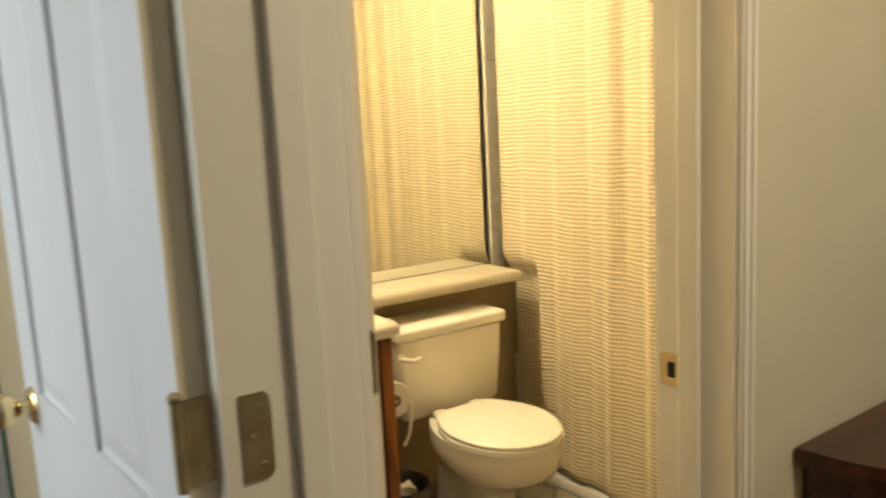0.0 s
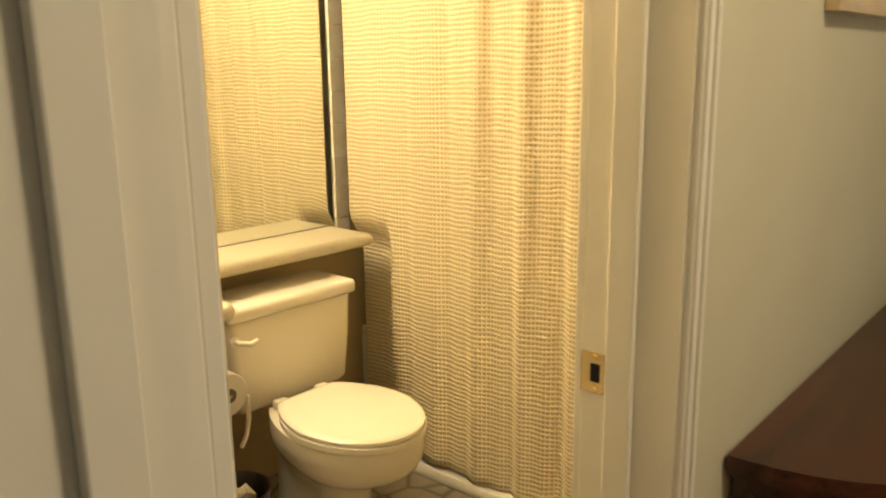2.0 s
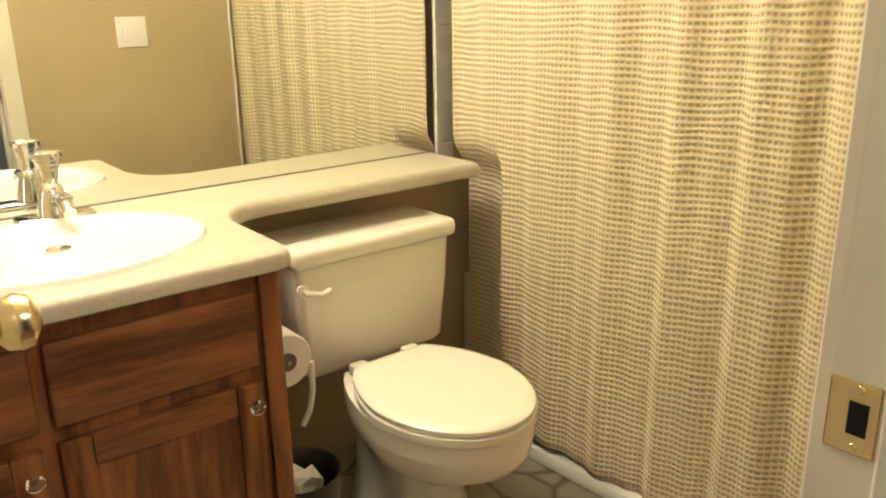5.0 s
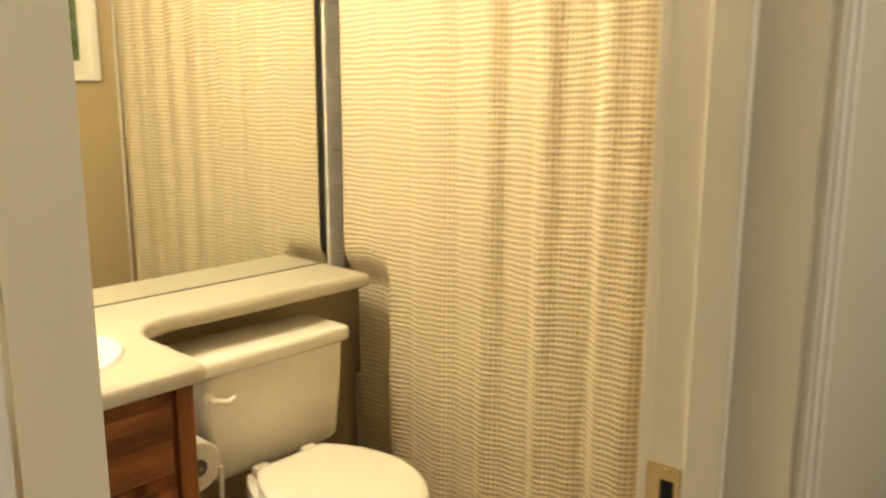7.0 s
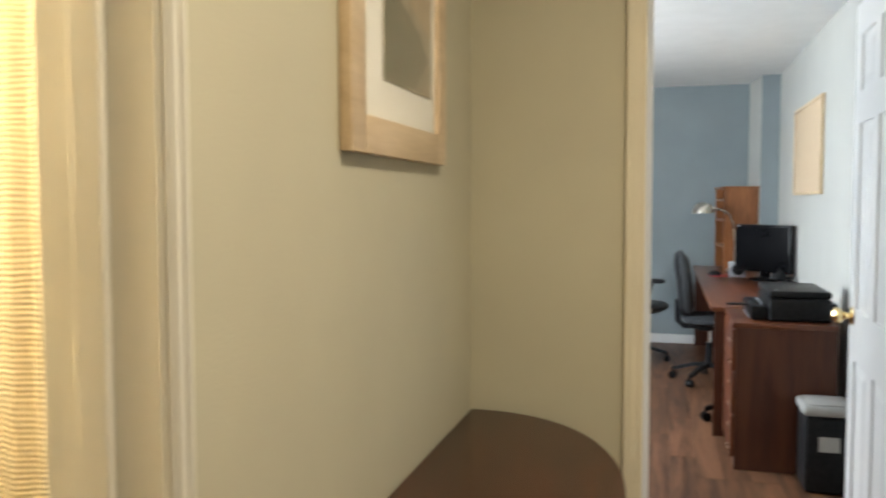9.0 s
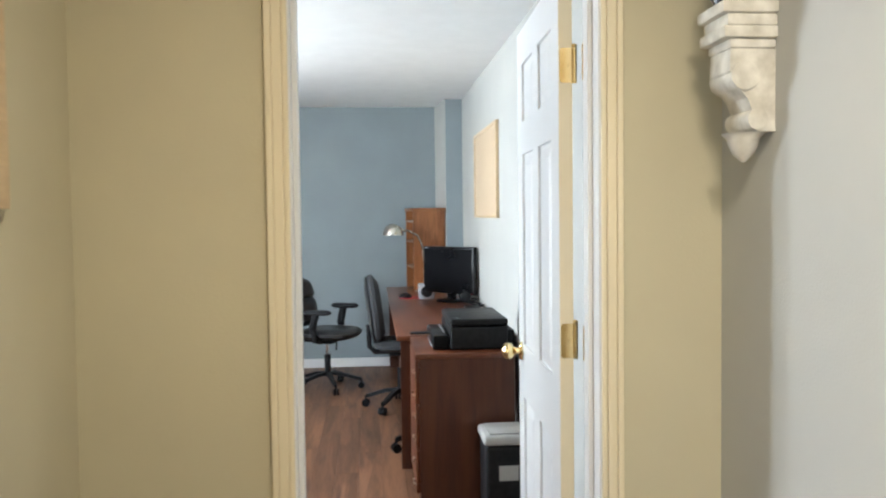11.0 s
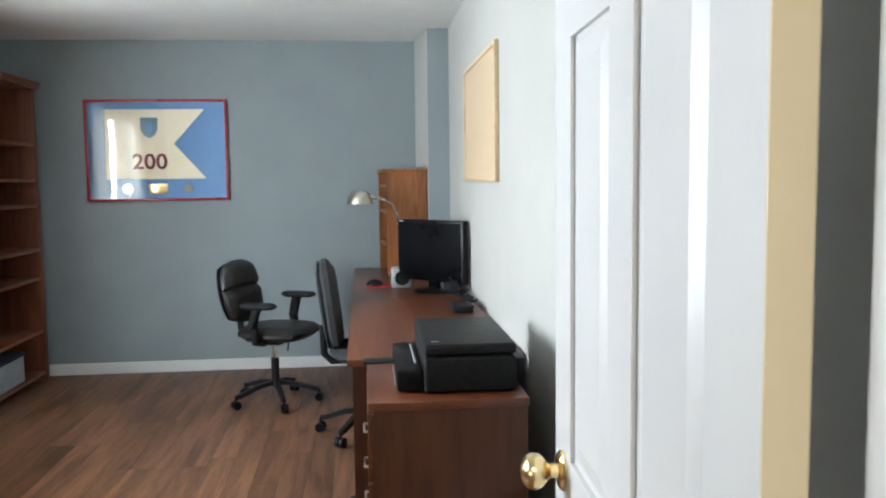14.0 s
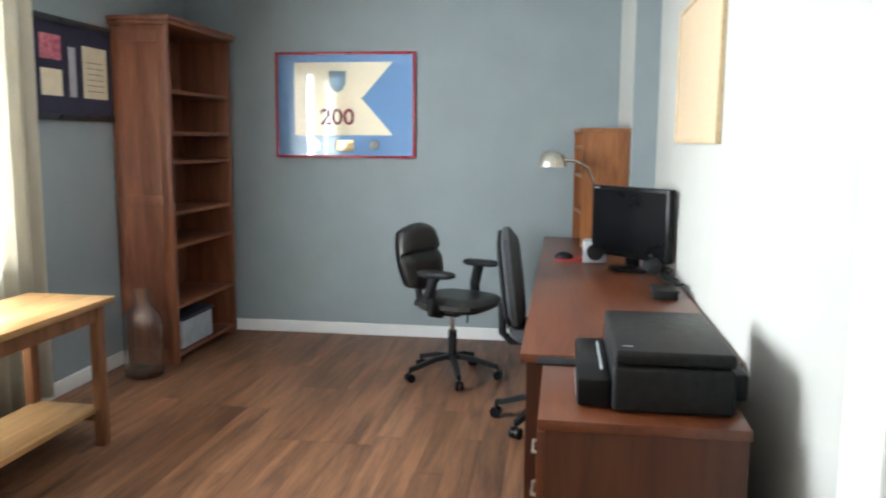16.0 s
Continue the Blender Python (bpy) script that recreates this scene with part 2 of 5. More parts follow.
M_LEATHER = noisy("black_leather", (0.012, 0.011, 0.011), (0.022, 0.021, 0.02), 25, 0.36, bump=0.35, bump_scale=300)
M_MESHCLOTH = noisy("charcoal_cloth", (0.025, 0.027, 0.03), (0.04, 0.042, 0.046), 60, 0.8, bump=0.3, bump_scale=500)
M_CORK = noisy("cork", (0.50, 0.375, 0.245), (0.61, 0.47, 0.32), 120, 0.9, bump=0.2, bump_scale=260)
M_RED = noisy("dark_red_lacquer", (0.3, 0.015, 0.025), (0.36, 0.02, 0.03), 8, 0.3)
M_BLUE = noisy("blue_mat_board", (0.10, 0.2, 0.36), (0.115, 0.22, 0.39), 30, 0.8)
M_CREAM = noisy("cream_cloth", (0.68, 0.58, 0.42), (0.74, 0.64, 0.47), 80, 0.9)
M_MAROON = noisy("maroon_felt", (0.13, 0.012, 0.02), (0.16, 0.016, 0.025), 60, 0.9)
M_SHIELD = noisy("slate_badge", (0.09, 0.15, 0.19), (0.13, 0.2, 0.24), 30, 0.7)
M_NAVY = noisy("dark_navy_mat", (0.016, 0.017, 0.04), (0.022, 0.023, 0.05), 30, 0.8)
M_BLACK_WOOD = noisy("black_frame_lacquer", (0.01, 0.01, 0.012), (0.018, 0.018, 0.02), 20, 0.3)
M_PAPER = noisy("off_white_paper", (0.74, 0.71, 0.62), (0.78, 0.75, 0.66), 12, 0.9)
M_PARCH = noisy("parchment_certificate", (0.6, 0.52, 0.36), (0.68, 0.6, 0.44), 14, 0.9)
M_INK = noisy("faded_ink", (0.12, 0.1, 0.08), (0.18, 0.15, 0.12), 20, 0.9)
M_PHOTO = noisy("red_flower_photo", (0.25, 0.02, 0.05), (0.6, 0.22, 0.26), 45, 0.5)
M_LAND = noisy("landscape_print", (0.1, 0.085, 0.05), (0.38, 0.30, 0.2), 9, 0.6, detail=3)
M_LAND_SKY = noisy("pale_sky_print", (0.42, 0.42, 0.38), (0.52, 0.51, 0.46), 8, 0.6)
M_LAND_HILL = noisy("brown_hill_print", (0.28, 0.2, 0.11), (0.4, 0.29, 0.17), 12, 0.6)
M_LAND_DARK = noisy("dark_scrub_print", (0.07, 0.065, 0.04), (0.14, 0.125, 0.08), 25, 0.6)
M_GARDEN = noisy("green_garden_print", (0.04, 0.07, 0.025), (0.2, 0.24, 0.12), 30, 0.6)
M_DRAPE = noisy("beige_window_drape", (0.46, 0.42, 0.34), (0.54, 0.5, 0.41), 20, 0.9, stretch=(3, 3, 0.3))
_nt = M_DRAPE.node_tree
_tr, _mx = _nt.nodes.new("ShaderNodeBsdfTranslucent"), _nt.nodes.new("ShaderNodeMixShader")
_tr.inputs["Color"].default_value = (0.74, 0.71, 0.64, 1)
_mx.inputs["Fac"].default_value = 0.5
_nt.links.new(_nt.nodes["Principled BSDF"].outputs[0], _mx.inputs[1])
_nt.links.new(_tr.outputs[0], _mx.inputs[2])
_nt.links.new(_mx.outputs[0], _nt.nodes["Material Output"].inputs["Surface"])
M_GLASS = glassy("clear_glass")
M_GLASS_GREY = glassy("smoky_bottle_glass", (0.97, 0.985, 0.98), 0.03)
M_ACRYLIC = glassy("clear_acrylic", (0.95, 0.95, 0.93), 0.08)
M_BIN_CLEAR = noisy("frosted_bin_plastic", (0.34, 0.39, 0.44), (0.42, 0.48, 0.53), 14, 0.35)
M_LID_GREY = noisy("grey_bin_lid", (0.38, 0.37, 0.35), (0.46, 0.45, 0.43), 12, 0.45)
M_BIN_STEEL = noisy("dull_dark_steel", (0.16, 0.145, 0.12), (0.24, 0.22, 0.18), 14, 0.32, 1.0)
M_LIGHT_SILVER = noisy("silver_plastic", (0.42, 0.44, 0.48), (0.5, 0.52, 0.56), 20, 0.35, 0.4)
M_WHITE_PLASTIC = noisy("white_plastic", (0.78, 0.77, 0.73), (0.82, 0.81, 0.77), 10, 0.4)
M_PLASTER = noisy("chalky_white_plaster", (0.5, 0.47, 0.4), (0.78, 0.75, 0.68), 22, 0.8, bump=0.4, bump_scale=60)
M_GREY_HALL = noisy("charcoal_wall_paint", (0.13, 0.13, 0.125), (0.15, 0.15, 0.145), 3, 0.7)
M_GRASS = noisy("lawn", (0.04, 0.07, 0.02), (0.08, 0.12, 0.04), 2, 0.95)


# ---------- mesh helpers ----------
def bx(bm, x0, x1, y0, y1, z0, z1, bevel=0.0, seg=2):
    r = bmesh.ops.create_cube(bm, size=1)
    vs = r["verts"]
    for v in vs:
        v.co = Vector(((x0 + x1) / 2 + v.co.x * (x1 - x0), (y0 + y1) / 2 + v.co.y * (y1 - y0), (z0 + z1) / 2 + v.co.z * (z1 - z0)))
    if bevel:
        es = list({e for v in vs for e in v.link_edges})
        bmesh.ops.bevel(bm, geom=es, offset=bevel, segments=seg, affect="EDGES", profile=0.5)
    return bm


def rod(bm, p0, p1, r0, r1=None, seg=16):
    p0, p1 = Vector(p0), Vector(p1)
    d = p1 - p0
    m = Matrix.Translation((p0 + p1) / 2) @ d.to_track_quat("Z", "Y").to_matrix().to_4x4()
    bmesh.ops.create_cone(bm, cap_ends=True, segments=seg, radius1=r0, radius2=r0 if r1 is None else r1, depth=d.length, matrix=m)
    return bm


def lathe(bm, profile, at=(0, 0, 0), seg=32, sx=1.0, sy=1.0, turn=None):
    """Turned shape from (radius, height) pairs."""
    rings = []
    turn = turn or Matrix.Identity(4)
    for r, z in profile:
        ring = []
        for i in range(seg):
            a = 2 * math.pi * i / seg
            p = turn @ Vector((r * sx * math.cos(a), r * sy * math.sin(a), z))
            ring.append(bm.verts.new(p + Vector(at)))
        rings.append(ring)
    for a, b in zip(rings, rings[1:]):
        for i in range(seg):
            j = (i + 1) % seg
            bm.faces.new((a[i], a[j], b[j], b[i]))
    bm.faces.new(reversed(rings[0]))
    bm.faces.new(rings[-1])
    return bm


def tube(bm, pts, r, seg=10):
    pts = [Vector(p) for p in pts]
    rings = []
    for i, p in enumerate(pts):
        d = (pts[min(i + 1, len(pts) - 1)] - pts[max(i - 1, 0)]).normalized()
        q = d.to_track_quat("Z", "Y")
        rings.append([bm.verts.new(p + q @ Vector((r * math.cos(2 * math.pi * k / seg), r * math.sin(2 * math.pi * k / seg), 0))) for k in range(seg)])
    for a, b in zip(rings, rings[1:]):
        for i in range(seg):
            j = (i + 1) % seg
            bm.faces.new((a[i], a[j], b[j], b[i]))
    bm.faces.new(reversed(rings[0]))
    bm.faces.new(rings[-1])
    return bm


def slab(bm, outline, z0, z1, m=None):
    """Prism over an outline of (x, y) points."""
    m = m or Matrix.Identity(4)
    lo = [bm.verts.new(m @ Vector((x, y, z0))) for x, y in outline]
    hi = [bm.verts.new(m @ Vector((x, y, z1))) for x, y in outline]
    bm.faces.new(reversed(lo))
    bm.faces.new(hi)
    n = len(outline)
    for i in range(n):
        j = (i + 1) % n
        bm.faces.new((lo[i], lo[j], hi[j], hi[i]))
    return bm


def B():
    return bmesh.new()


def link(name, bm, material, smooth=False):
    bmesh.ops.recalc_face_normals(bm, faces=bm.faces)
    me = bpy.data.meshes.new(name)
    bm.to_mesh(me)
    bm.free()
    me.materials.append(material)
    if smooth:
        for p in me.polygons:
            p.use_smooth = True
        me.set_sharp_from_angle(angle=radians(40))
    return new(name, me)


def part(name, bm, material, parent, label="", smooth=True):
    ob = link(name, bm, material, smooth)
    ob.parent = parent
    if label:
        ob["label"] = label
    return ob


def thing(name, label, category, group=""):
    return tagged(new(name), label, category, group)


def put(ob, x=0, y=0, z=0, rz=0):
    ob.matrix_basis = pose(x, y, z, 0, 0, rz)
    return ob


def structure(name, bm, material, label, category, smooth=False):
    return tagged(link(name, bm, material, smooth), label, category, "", "structure")


H = 2.44
# plan, in metres
BJ0, BJ1 = -0.713, -0.015        # bathroom door jambs
X_OFF = 1.46                 # hall face of the office wall
X_OFF2 = 1.60                # its office face
OJ0, OJ1 = -1.20, -0.485     # office door jambs
Y_R = -1.47                  # office wall with the cork board
Y_L = 1.80                   # office wall with the window
X_FAR = 7.23                 # slate-blue wall
DH = 2.04                    # door height

# ---------- shell: bathroom and hall ----------
b = B()
bx(b, -0.88, BJ0 - 0.02, 0, 0.12, 0, H)
bx(b, BJ1 + 0.02, X_OFF, 0, 0.14, 0, H)
bx(b, BJ0 - 0.02, BJ1 + 0.02, 0, 0.12, DH + 0.02, H)
structure("wall_bathroom_front", b, M_WALL_HALL, "sage beige painted wall beside the bathroom door", "wall")
b = B()
bx(b, BJ1 + 0.024, 1.68, 0.142, 0.146, 0, H)
structure("wall_bathroom_inner_face", b, M_WALL_BATH, "tan painted inner face of bathroom wall", "wall")
b = B()
bx(b, -0.88, 1.80, 1.67, 1.79, 0, H)
structure("wall_bathroom_back", b, M_WALL_BATH, "tan painted wall behind the vanity mirror", "wall")
b = B()
bx(b, -0.88, -0.77, 0.12, 1.67, 0, H)
structure("wall_bathroom_side", b, M_WALL_BATH, "tan painted bathroom side wall", "wall")
b = B()
bx(b, 1.68, 1.80, 0.12, 1.67, 0, H)
structure("wall_tub_side", b, M_TILE, "tiled side wall of the tub alcove", "wall")
b = B()
bx(b, -0.77, 1.70, 0.06, 1.67, -0.08, 0.0)
structure("floor_bathroom", b, M_VINYL, "brown grey stone-pattern vinyl bathroom floor", "floor")
b = B()
bx(b, -0.77, 1.70, 0.12, 1.67, H, H + 0.1)
structure("ceiling_bathroom", b, M_CEILING, "white painted bathroom ceiling", "ceiling")

# office wall with its doorway
b = B()
bx(b, X_OFF, X_OFF2, OJ1 + 0.02, 0.12, 0, H)
bx(b, X_OFF, X_OFF2, -1.60, OJ0 - 0.02, 0, H)
bx(b, X_OFF, X_OFF2, OJ0 - 0.02, OJ1 + 0.02, DH + 0.02, H)
structure("wall_office_door", b, M_WALL_HALL, "tan painted hall wall around the office doorway", "wall")
b = B()
bx(b, 0.2, X_OFF, -1.62, -1.50, 0, H)
structure("wall_hall_corbel", b, M_WALL_WHITE, "pale grey-white painted hall wall", "wall")
b = B()
bx(b, 0.08, 0.2, -3.1, -1.50, 0, H)
bx(b, -0.88, 0.08, -3.1, -2.98, 0, H)
structure("wall_hall_dark", b, M_GREY_HALL, "charcoal painted wall of the dim hall end", "wall")
# bedroom wall, doorway from y=-0.85 to -0.03
b = B()
bx(b, -0.88, -0.76, -3.1, -0.87, 0, H)
bx(b, -0.88, -0.76, -0.87, -0.0, DH + 0.02, H)
structure("wall_bedroom_door", b, M_WALL_HALL, "beige wall around the bedroom doorway", "wall")
b = B()
bx(b, -3.0, -0.88, -2.6, -2.5, 0, H)
bx(b, -3.0, -0.88, 2.0, 2.1, 0, H)
bx(b, -3.12, -3.0, -2.6, 0.35, 0, H)
bx(b, -3.12, -3.0, 1.65, 2.1, 0, H)
bx(b, -3.12, -3.0, 0.35, 1.65, 0, 0.85)
bx(b, -3.12, -3.0, 0.35, 1.65, 2.15, H)
bx(b, -1.0, -0.88, 1.79, 2.0, 0, H)
structure("wall_bedroom", b, M_WALL_WHITE, "plain pale bedroom walls around a window", "wall")
b = B()
bx(b, -3.1, X_OFF2, -3.1, 0.06, -0.08, 0.0)
bx(b, -3.1, -0.77, 0.06, 2.1, -0.08, 0.0)
structure("floor_hall", b, wood("hall_floor_laminate", (0.1, 0.05, 0.028), (0.25, 0.14, 0.08), "x", 0.4), "brown laminate hall floor", "floor")
b = B()
bx(b, -3.1, X_OFF2, -3.1, 0.0, H, H + 0.1)
bx(b, -3.1, -0.77, 0.0, 2.1, H, H + 0.1)
structure("ceiling_hall", b, M_CEILING, "white painted hall ceiling", "ceiling")

# ---------- shell: office ----------
b = B()
bx(b, X_OFF2, X_FAR + 0.12, Y_R - 0.12, Y_R, 0, H)
structure("wall_office_cork_board", b, M_WALL_WHITE, "pale warm-white office wall with cork board", "wall")
b = B()
bx(b, X_FAR, X_FAR + 0.12, Y_R, Y_L, 0, H)
structure("wall_office_far", b, M_WALL_BLUE, "slate blue-grey painted far office wall", "wall")
WX0, WX1, WZ0, WZ1 = 3.42, 5.10, 0.80, 2.10
b = B()
bx(b, 1.70, WX0, Y_L, Y_L + 0.12, 0, H)
bx(b, WX1, X_FAR + 0.12, Y_L, Y_L + 0.12, 0, H)
bx(b, WX0, WX1, Y_L, Y_L + 0.12, 0, WZ0)
bx(b, WX0, WX1, Y_L, Y_L + 0.12, WZ1, H)
structure("wall_office_window", b, M_WALL_BLUE, "slate blue-grey office wall with a draped window", "wall")
b = B()
bx(b, 1.80, 1.88, 0.12, Y_L, 0, H)
bx(b, X_OFF2, 1.88, 0.05, 0.12, 0, H)
structure("wall_office_rear", b, M_WALL_WHITE, "plain pale rear office wall", "wall")
b = B()
bx(b, X_OFF2, X_FAR, Y_R, Y_L, H, H + 0.1)
structure("ceiling_office", b, M_CEILING, "white lightly textured office ceiling", "ceiling")
b = B()
bx(b, X_OFF2, X_FAR, Y_R, Y_L, -0.09, -0.012)
office_floor = structure("floor", b, M_PLANK, "brown wood-look laminate plank office floor", "floor")
# boxed chase in the far corner
b = B()
slab(b, [(6.70, Y_R), (X_FAR, Y_R), (X_FAR, -1.277), (6.70, -1.324)], 0, H)
structure("wall_chase_front", b, M_WALL_BLUE, "slate blue boxed-in corner chase", "wall")
b = B()
slab(b, [(6.702, -1.3235), (X_FAR, -1.2765), (X_FAR, -1.270), (6.702, -1.317)], 0, H)
structure("wall_chase_side", b, M_WALL_WHITE, "pale painted side of the corner chase", "wall")
b = B()
bx(b, X_FAR - 0.014, X_FAR, -1.268, Y_L, 0, 0.085, 0.004)
structure("baseboard", b, M_DOOR, "white painted baseboard along the slate-blue wall", "baseboard")
b = B()
bx(b, 1.9, X_FAR - 0.016, Y_L - 0.014, Y_L, 0, 0.085, 0.004)
structure("baseboard", b, M_DOOR, "white painted baseboard under the window", "baseboard")
b = B()
bx(b, -60, 60, -60, 60, -0.6, -0.5)
structure("ground", b, M_GRASS, "green lawn outside the house", "ground")


# ---------- doors, frames, casings ----------
def casing(bm, u0, u1, axis, face, out, h=DH, w=0.062, w1=None):
    """Moulded casing round an opening u0..u1 on a wall face; out is +1 or -1."""
    def strip(a0, a1, z0, z1, d):
        lo, hi = sorted((face, face + out * d))
        if axis == "x":
            bx(bm, a0, a1, lo, hi, z0, z1, 0.003)
        else:
            bx(bm, lo, hi, a0, a1, z0, z1, 0.003)
    for s, u, v in ((-1, u0, w), (1, u1, w1 or w)):
        for o0, o1, d in ((0.004, v * 0.3, 0.011), (v * 0.3, v * 0.72, 0.015), (v * 0.72, v, 0.019)):
            a, c = sorted((u + s * o0, u + s * o1))
            strip(a, c, 0, h + o1, d)
    for o0, o1, d in ((0.004, w * 0.3, 0.011), (w * 0.3, w * 0.72, 0.015), (w * 0.72, w, 0.019)):
        strip(u0 - o0, u1 + o0, h + o0, h + o1, d)


b = B()
bx(b, BJ0 - 0.02, BJ0, 0.0, 0.122, 0, DH + 0.02)
bx(b, BJ1, BJ1 + 0.02, 0.0, 0.146, 0, DH + 0.02)
bx(b, BJ0, BJ1, 0.0, 0.122, DH, DH + 0.02)
bx(b, BJ1 - 0.012, BJ1, 0.062, 0.104, 0, DH, 0.003)
bx(b, BJ0, BJ0 + 0.012, 0.03, 0.078, 0, DH, 0.002)
structure("door_frame_bathroom", b, M_TRIM, "white painted bathroom door jambs with stops", "door frame")
b = B()
casing(b, BJ0, BJ1, "x", 0.0, -1, w=0.07, w1=0.034)
structure("trim", b, M_TRIM, "white moulded casing around bathroom doorway", "trim")
b = B()
bx(b, BJ1 + 0.004, BJ1 + 0.066, 0.147, 0.163, 0, DH, 0.003)
structure("trim", b, M_TRIM, "white moulded casing inside the bathroom", "trim")
b = B()
bx(b, X_OFF, X_OFF2 + 0.002, OJ1, OJ1 + 0.02, 0, DH + 0.02)
bx(b, X_OFF, X_OFF2 + 0.002, OJ0 - 0.02, OJ0, 0, DH + 0.02)
bx(b, X_OFF, X_OFF2 + 0.002, OJ0, OJ1, DH, DH + 0.02)
bx(b, X_OFF + 0.055, X_OFF + 0.095, OJ0, OJ0 + 0.012, 0, DH, 0.002)
bx(b, X_OFF + 0.055, X_OFF + 0.095, OJ1 - 0.012, OJ1, 0, DH, 0.002)
structure("door_frame_office", b, M_DOOR, "white painted office door jambs with stops", "door frame")
b = B()
casing(b, OJ0, OJ1, "y", X_OFF, -1, w=0.055)
structure("trim", b, M_EDGE, "cream painted casing around office doorway", "trim")
b = B()
bx(b, -0.90, -0.755, -0.03, -0.001, 0, DH + 0.02)
bx(b, -0.90, -0.755, -0.87, -0.85, 0, DH + 0.02)
bx(b, -0.825, -0.79, -0.042, -0.03, 0, DH, 0.002)
structure("door_frame_bedroom", b, M_TRIM, "white painted bedroom door jambs with stop", "door frame")


def knob_parts(parent, x, z, side):
    """Round knob on a door that lies along x with faces at y; side is +1 or -1."""
    t = Matrix.Rotation(radians(-90 * side), 4, "X")
    k = part("door_knob", lathe(B(), [(0.012, 0), (0.011, 0.022), (0.016, 0.028), (0.026, 0.036), (0.0295, 0.048), (0.026, 0.06), (0.014, 0.067), (0.003, 0.069)], (x, side * 0.0175, z), 28, turn=t), M_GOLD, parent, "polished brass knob")
    part("rosette", lathe(B(), [(0.032, 0), (0.032, 0.003), (0.027, 0.008), (0.013, 0.010)], (x, side * 0.0175, z), 28, turn=t), M_GOLD, k)


def panel_door(name, label, width, hand, hinge_material, hinge_zs):
    """Six-panel door, hinged at x=0, leaf along +x, 35 mm thick about y=0. hand: side (+1/-1 in y) on which the pins stand."""
    d = thing(name, label, "door")
    d["kind"] = "structure"
    w, t = width, 0.0175
    core = B()
    bx(core, 0.002, w - 0.001, -t + 0.007, t - 0.007, 0.012, DH - 0.004)
    part("door_core", core, M_DOOR, d, "", False)
    st, mid = 0.11, 0.10
    cols = ((st, w / 2 - mid / 2), (w / 2 + mid / 2, w - st))
    rows = ((0.23, 0.80), (0.98, 1.62), (1.73, 1.92))
    for s in (-1, 1):
        lo, hi = sorted((s * (t - 0.007), s * t))
        for a0, a1 in ((0.002, st), (cols[0][1], cols[1][0]), (w - st, w - 0.001)):
            part("door_stile", bx(B(), a0, a1, lo, hi, 0.012, DH - 0.004), M_DOOR, d, "", False)
        zs = [0.012] + [z for r in rows for z in r] + [DH - 0.004]
        for z0, z1 in zip(zs[::2], zs[1::2]):
            for c0, c1 in cols:
                part("door_rail", bx(B(), c0, c1, lo, hi, z0, z1), M_DOOR, d, "", False)
        for c0, c1 in cols:
            for z0, z1 in rows:
                p = B()
                y0, y1 = s * (t - 0.007), s * (t - 0.0005)
                o = [(c0 + 0.012, z0 + 0.012), (c1 - 0.012, z0 + 0.012), (c1 - 0.012, z1 - 0.012), (c0 + 0.012, z1 - 0.012)]
                i = [(c0 + 0.042, z0 + 0.042), (c1 - 0.042, z0 + 0.042), (c1 - 0.042, z1 - 0.042), (c0 + 0.042, z1 - 0.042)]
                vo = [p.verts.new((x, y0, z)) for x, z in o]
                vi = [p.verts.new((x, y1, z)) for x, z in i]
                p.faces.new(vi)
                for k in range(4):
                    q = (k + 1) % 4
                    p.faces.new((vo[k], vo[q], vi[q], vi[k]))
                part("door_panel", p, M_DOOR, d, "", False)
    part("hinge_edge", bx(B(), -0.001, 0.002, -t, t, 0.012, DH - 0.004), M_EDGE, d, "cream painted hinge edge", False)
    for z in hinge_zs:
        h = B()
        out = [(-hand * 0.010, -0.0445), (-hand * 0.0155, -0.038), (-hand * 0.0155, 0.038), (-hand * 0.010, 0.0445), (hand * 0.02, 0.0445), (hand * 0.02, -0.0445)]
        m = Matrix.Translation((-0.001, 0, z)) @ Matrix(((0, 0, -1, 0), (1, 0, 0, 0), (0, 1, 0, 0), (0, 0, 0, 1)))
        slab(h, out, 0, 0.0022, m)
        hp = part("hinge", h, hinge_material, d, "brass hinge leaf with rounded corners", False)
        pin = B()
        rod(pin, (-0.004, hand * 0.0225, z - 0.046), (-0.004, hand * 0.0225, z + 0.046), 0.0065, seg=14)
        lathe(pin, [(0.002, 0), (0.0075, 0.002), (0.0075, 0.005), (0.003, 0.009)], (-0.004, hand * 0.0225, z + 0.046), 14)
        part("hinge_pin", pin, hinge_material, hp)
        for dz in (-0.03, 0.0, 0.03):
            sc = lathe(B(), [(0.0038, 0), (0.003, 0.0012)], (-0.0032, (-0.006 if dz else 0.006) * hand, z + dz), 12, turn=Matrix.Rotation(radians(-90), 4, "Y"))
            part("screw", sc, hinge_material, hp)
    knob_parts(d, w - 0.06, 0.95, 1)
    knob_parts(d, w - 0.06, 0.95, -1)
    part("latch_plate", bx(B(), w - 0.001, w + 0.001, -0.0125, 0.0125, 0.92, 0.98), M_GOLD, d, "", False)
    return d


door = panel_door("door_office", "white six-panel office door standing open, brass knob", 0.745, -1, M_GOLD, (0.26, 1.09, 1.80))
put(door, X_OFF2 + 0.045, OJ0 + 0.034, 0, -2.2)
door = panel_door("door_bathroom", "white six-panel bathroom door opened inward, brass knob", 0.68, 1, M_OLD_BRASS, (0.26, 1.075, 1.80))
put(door, -0.645, 0.128, 0, 79.0)
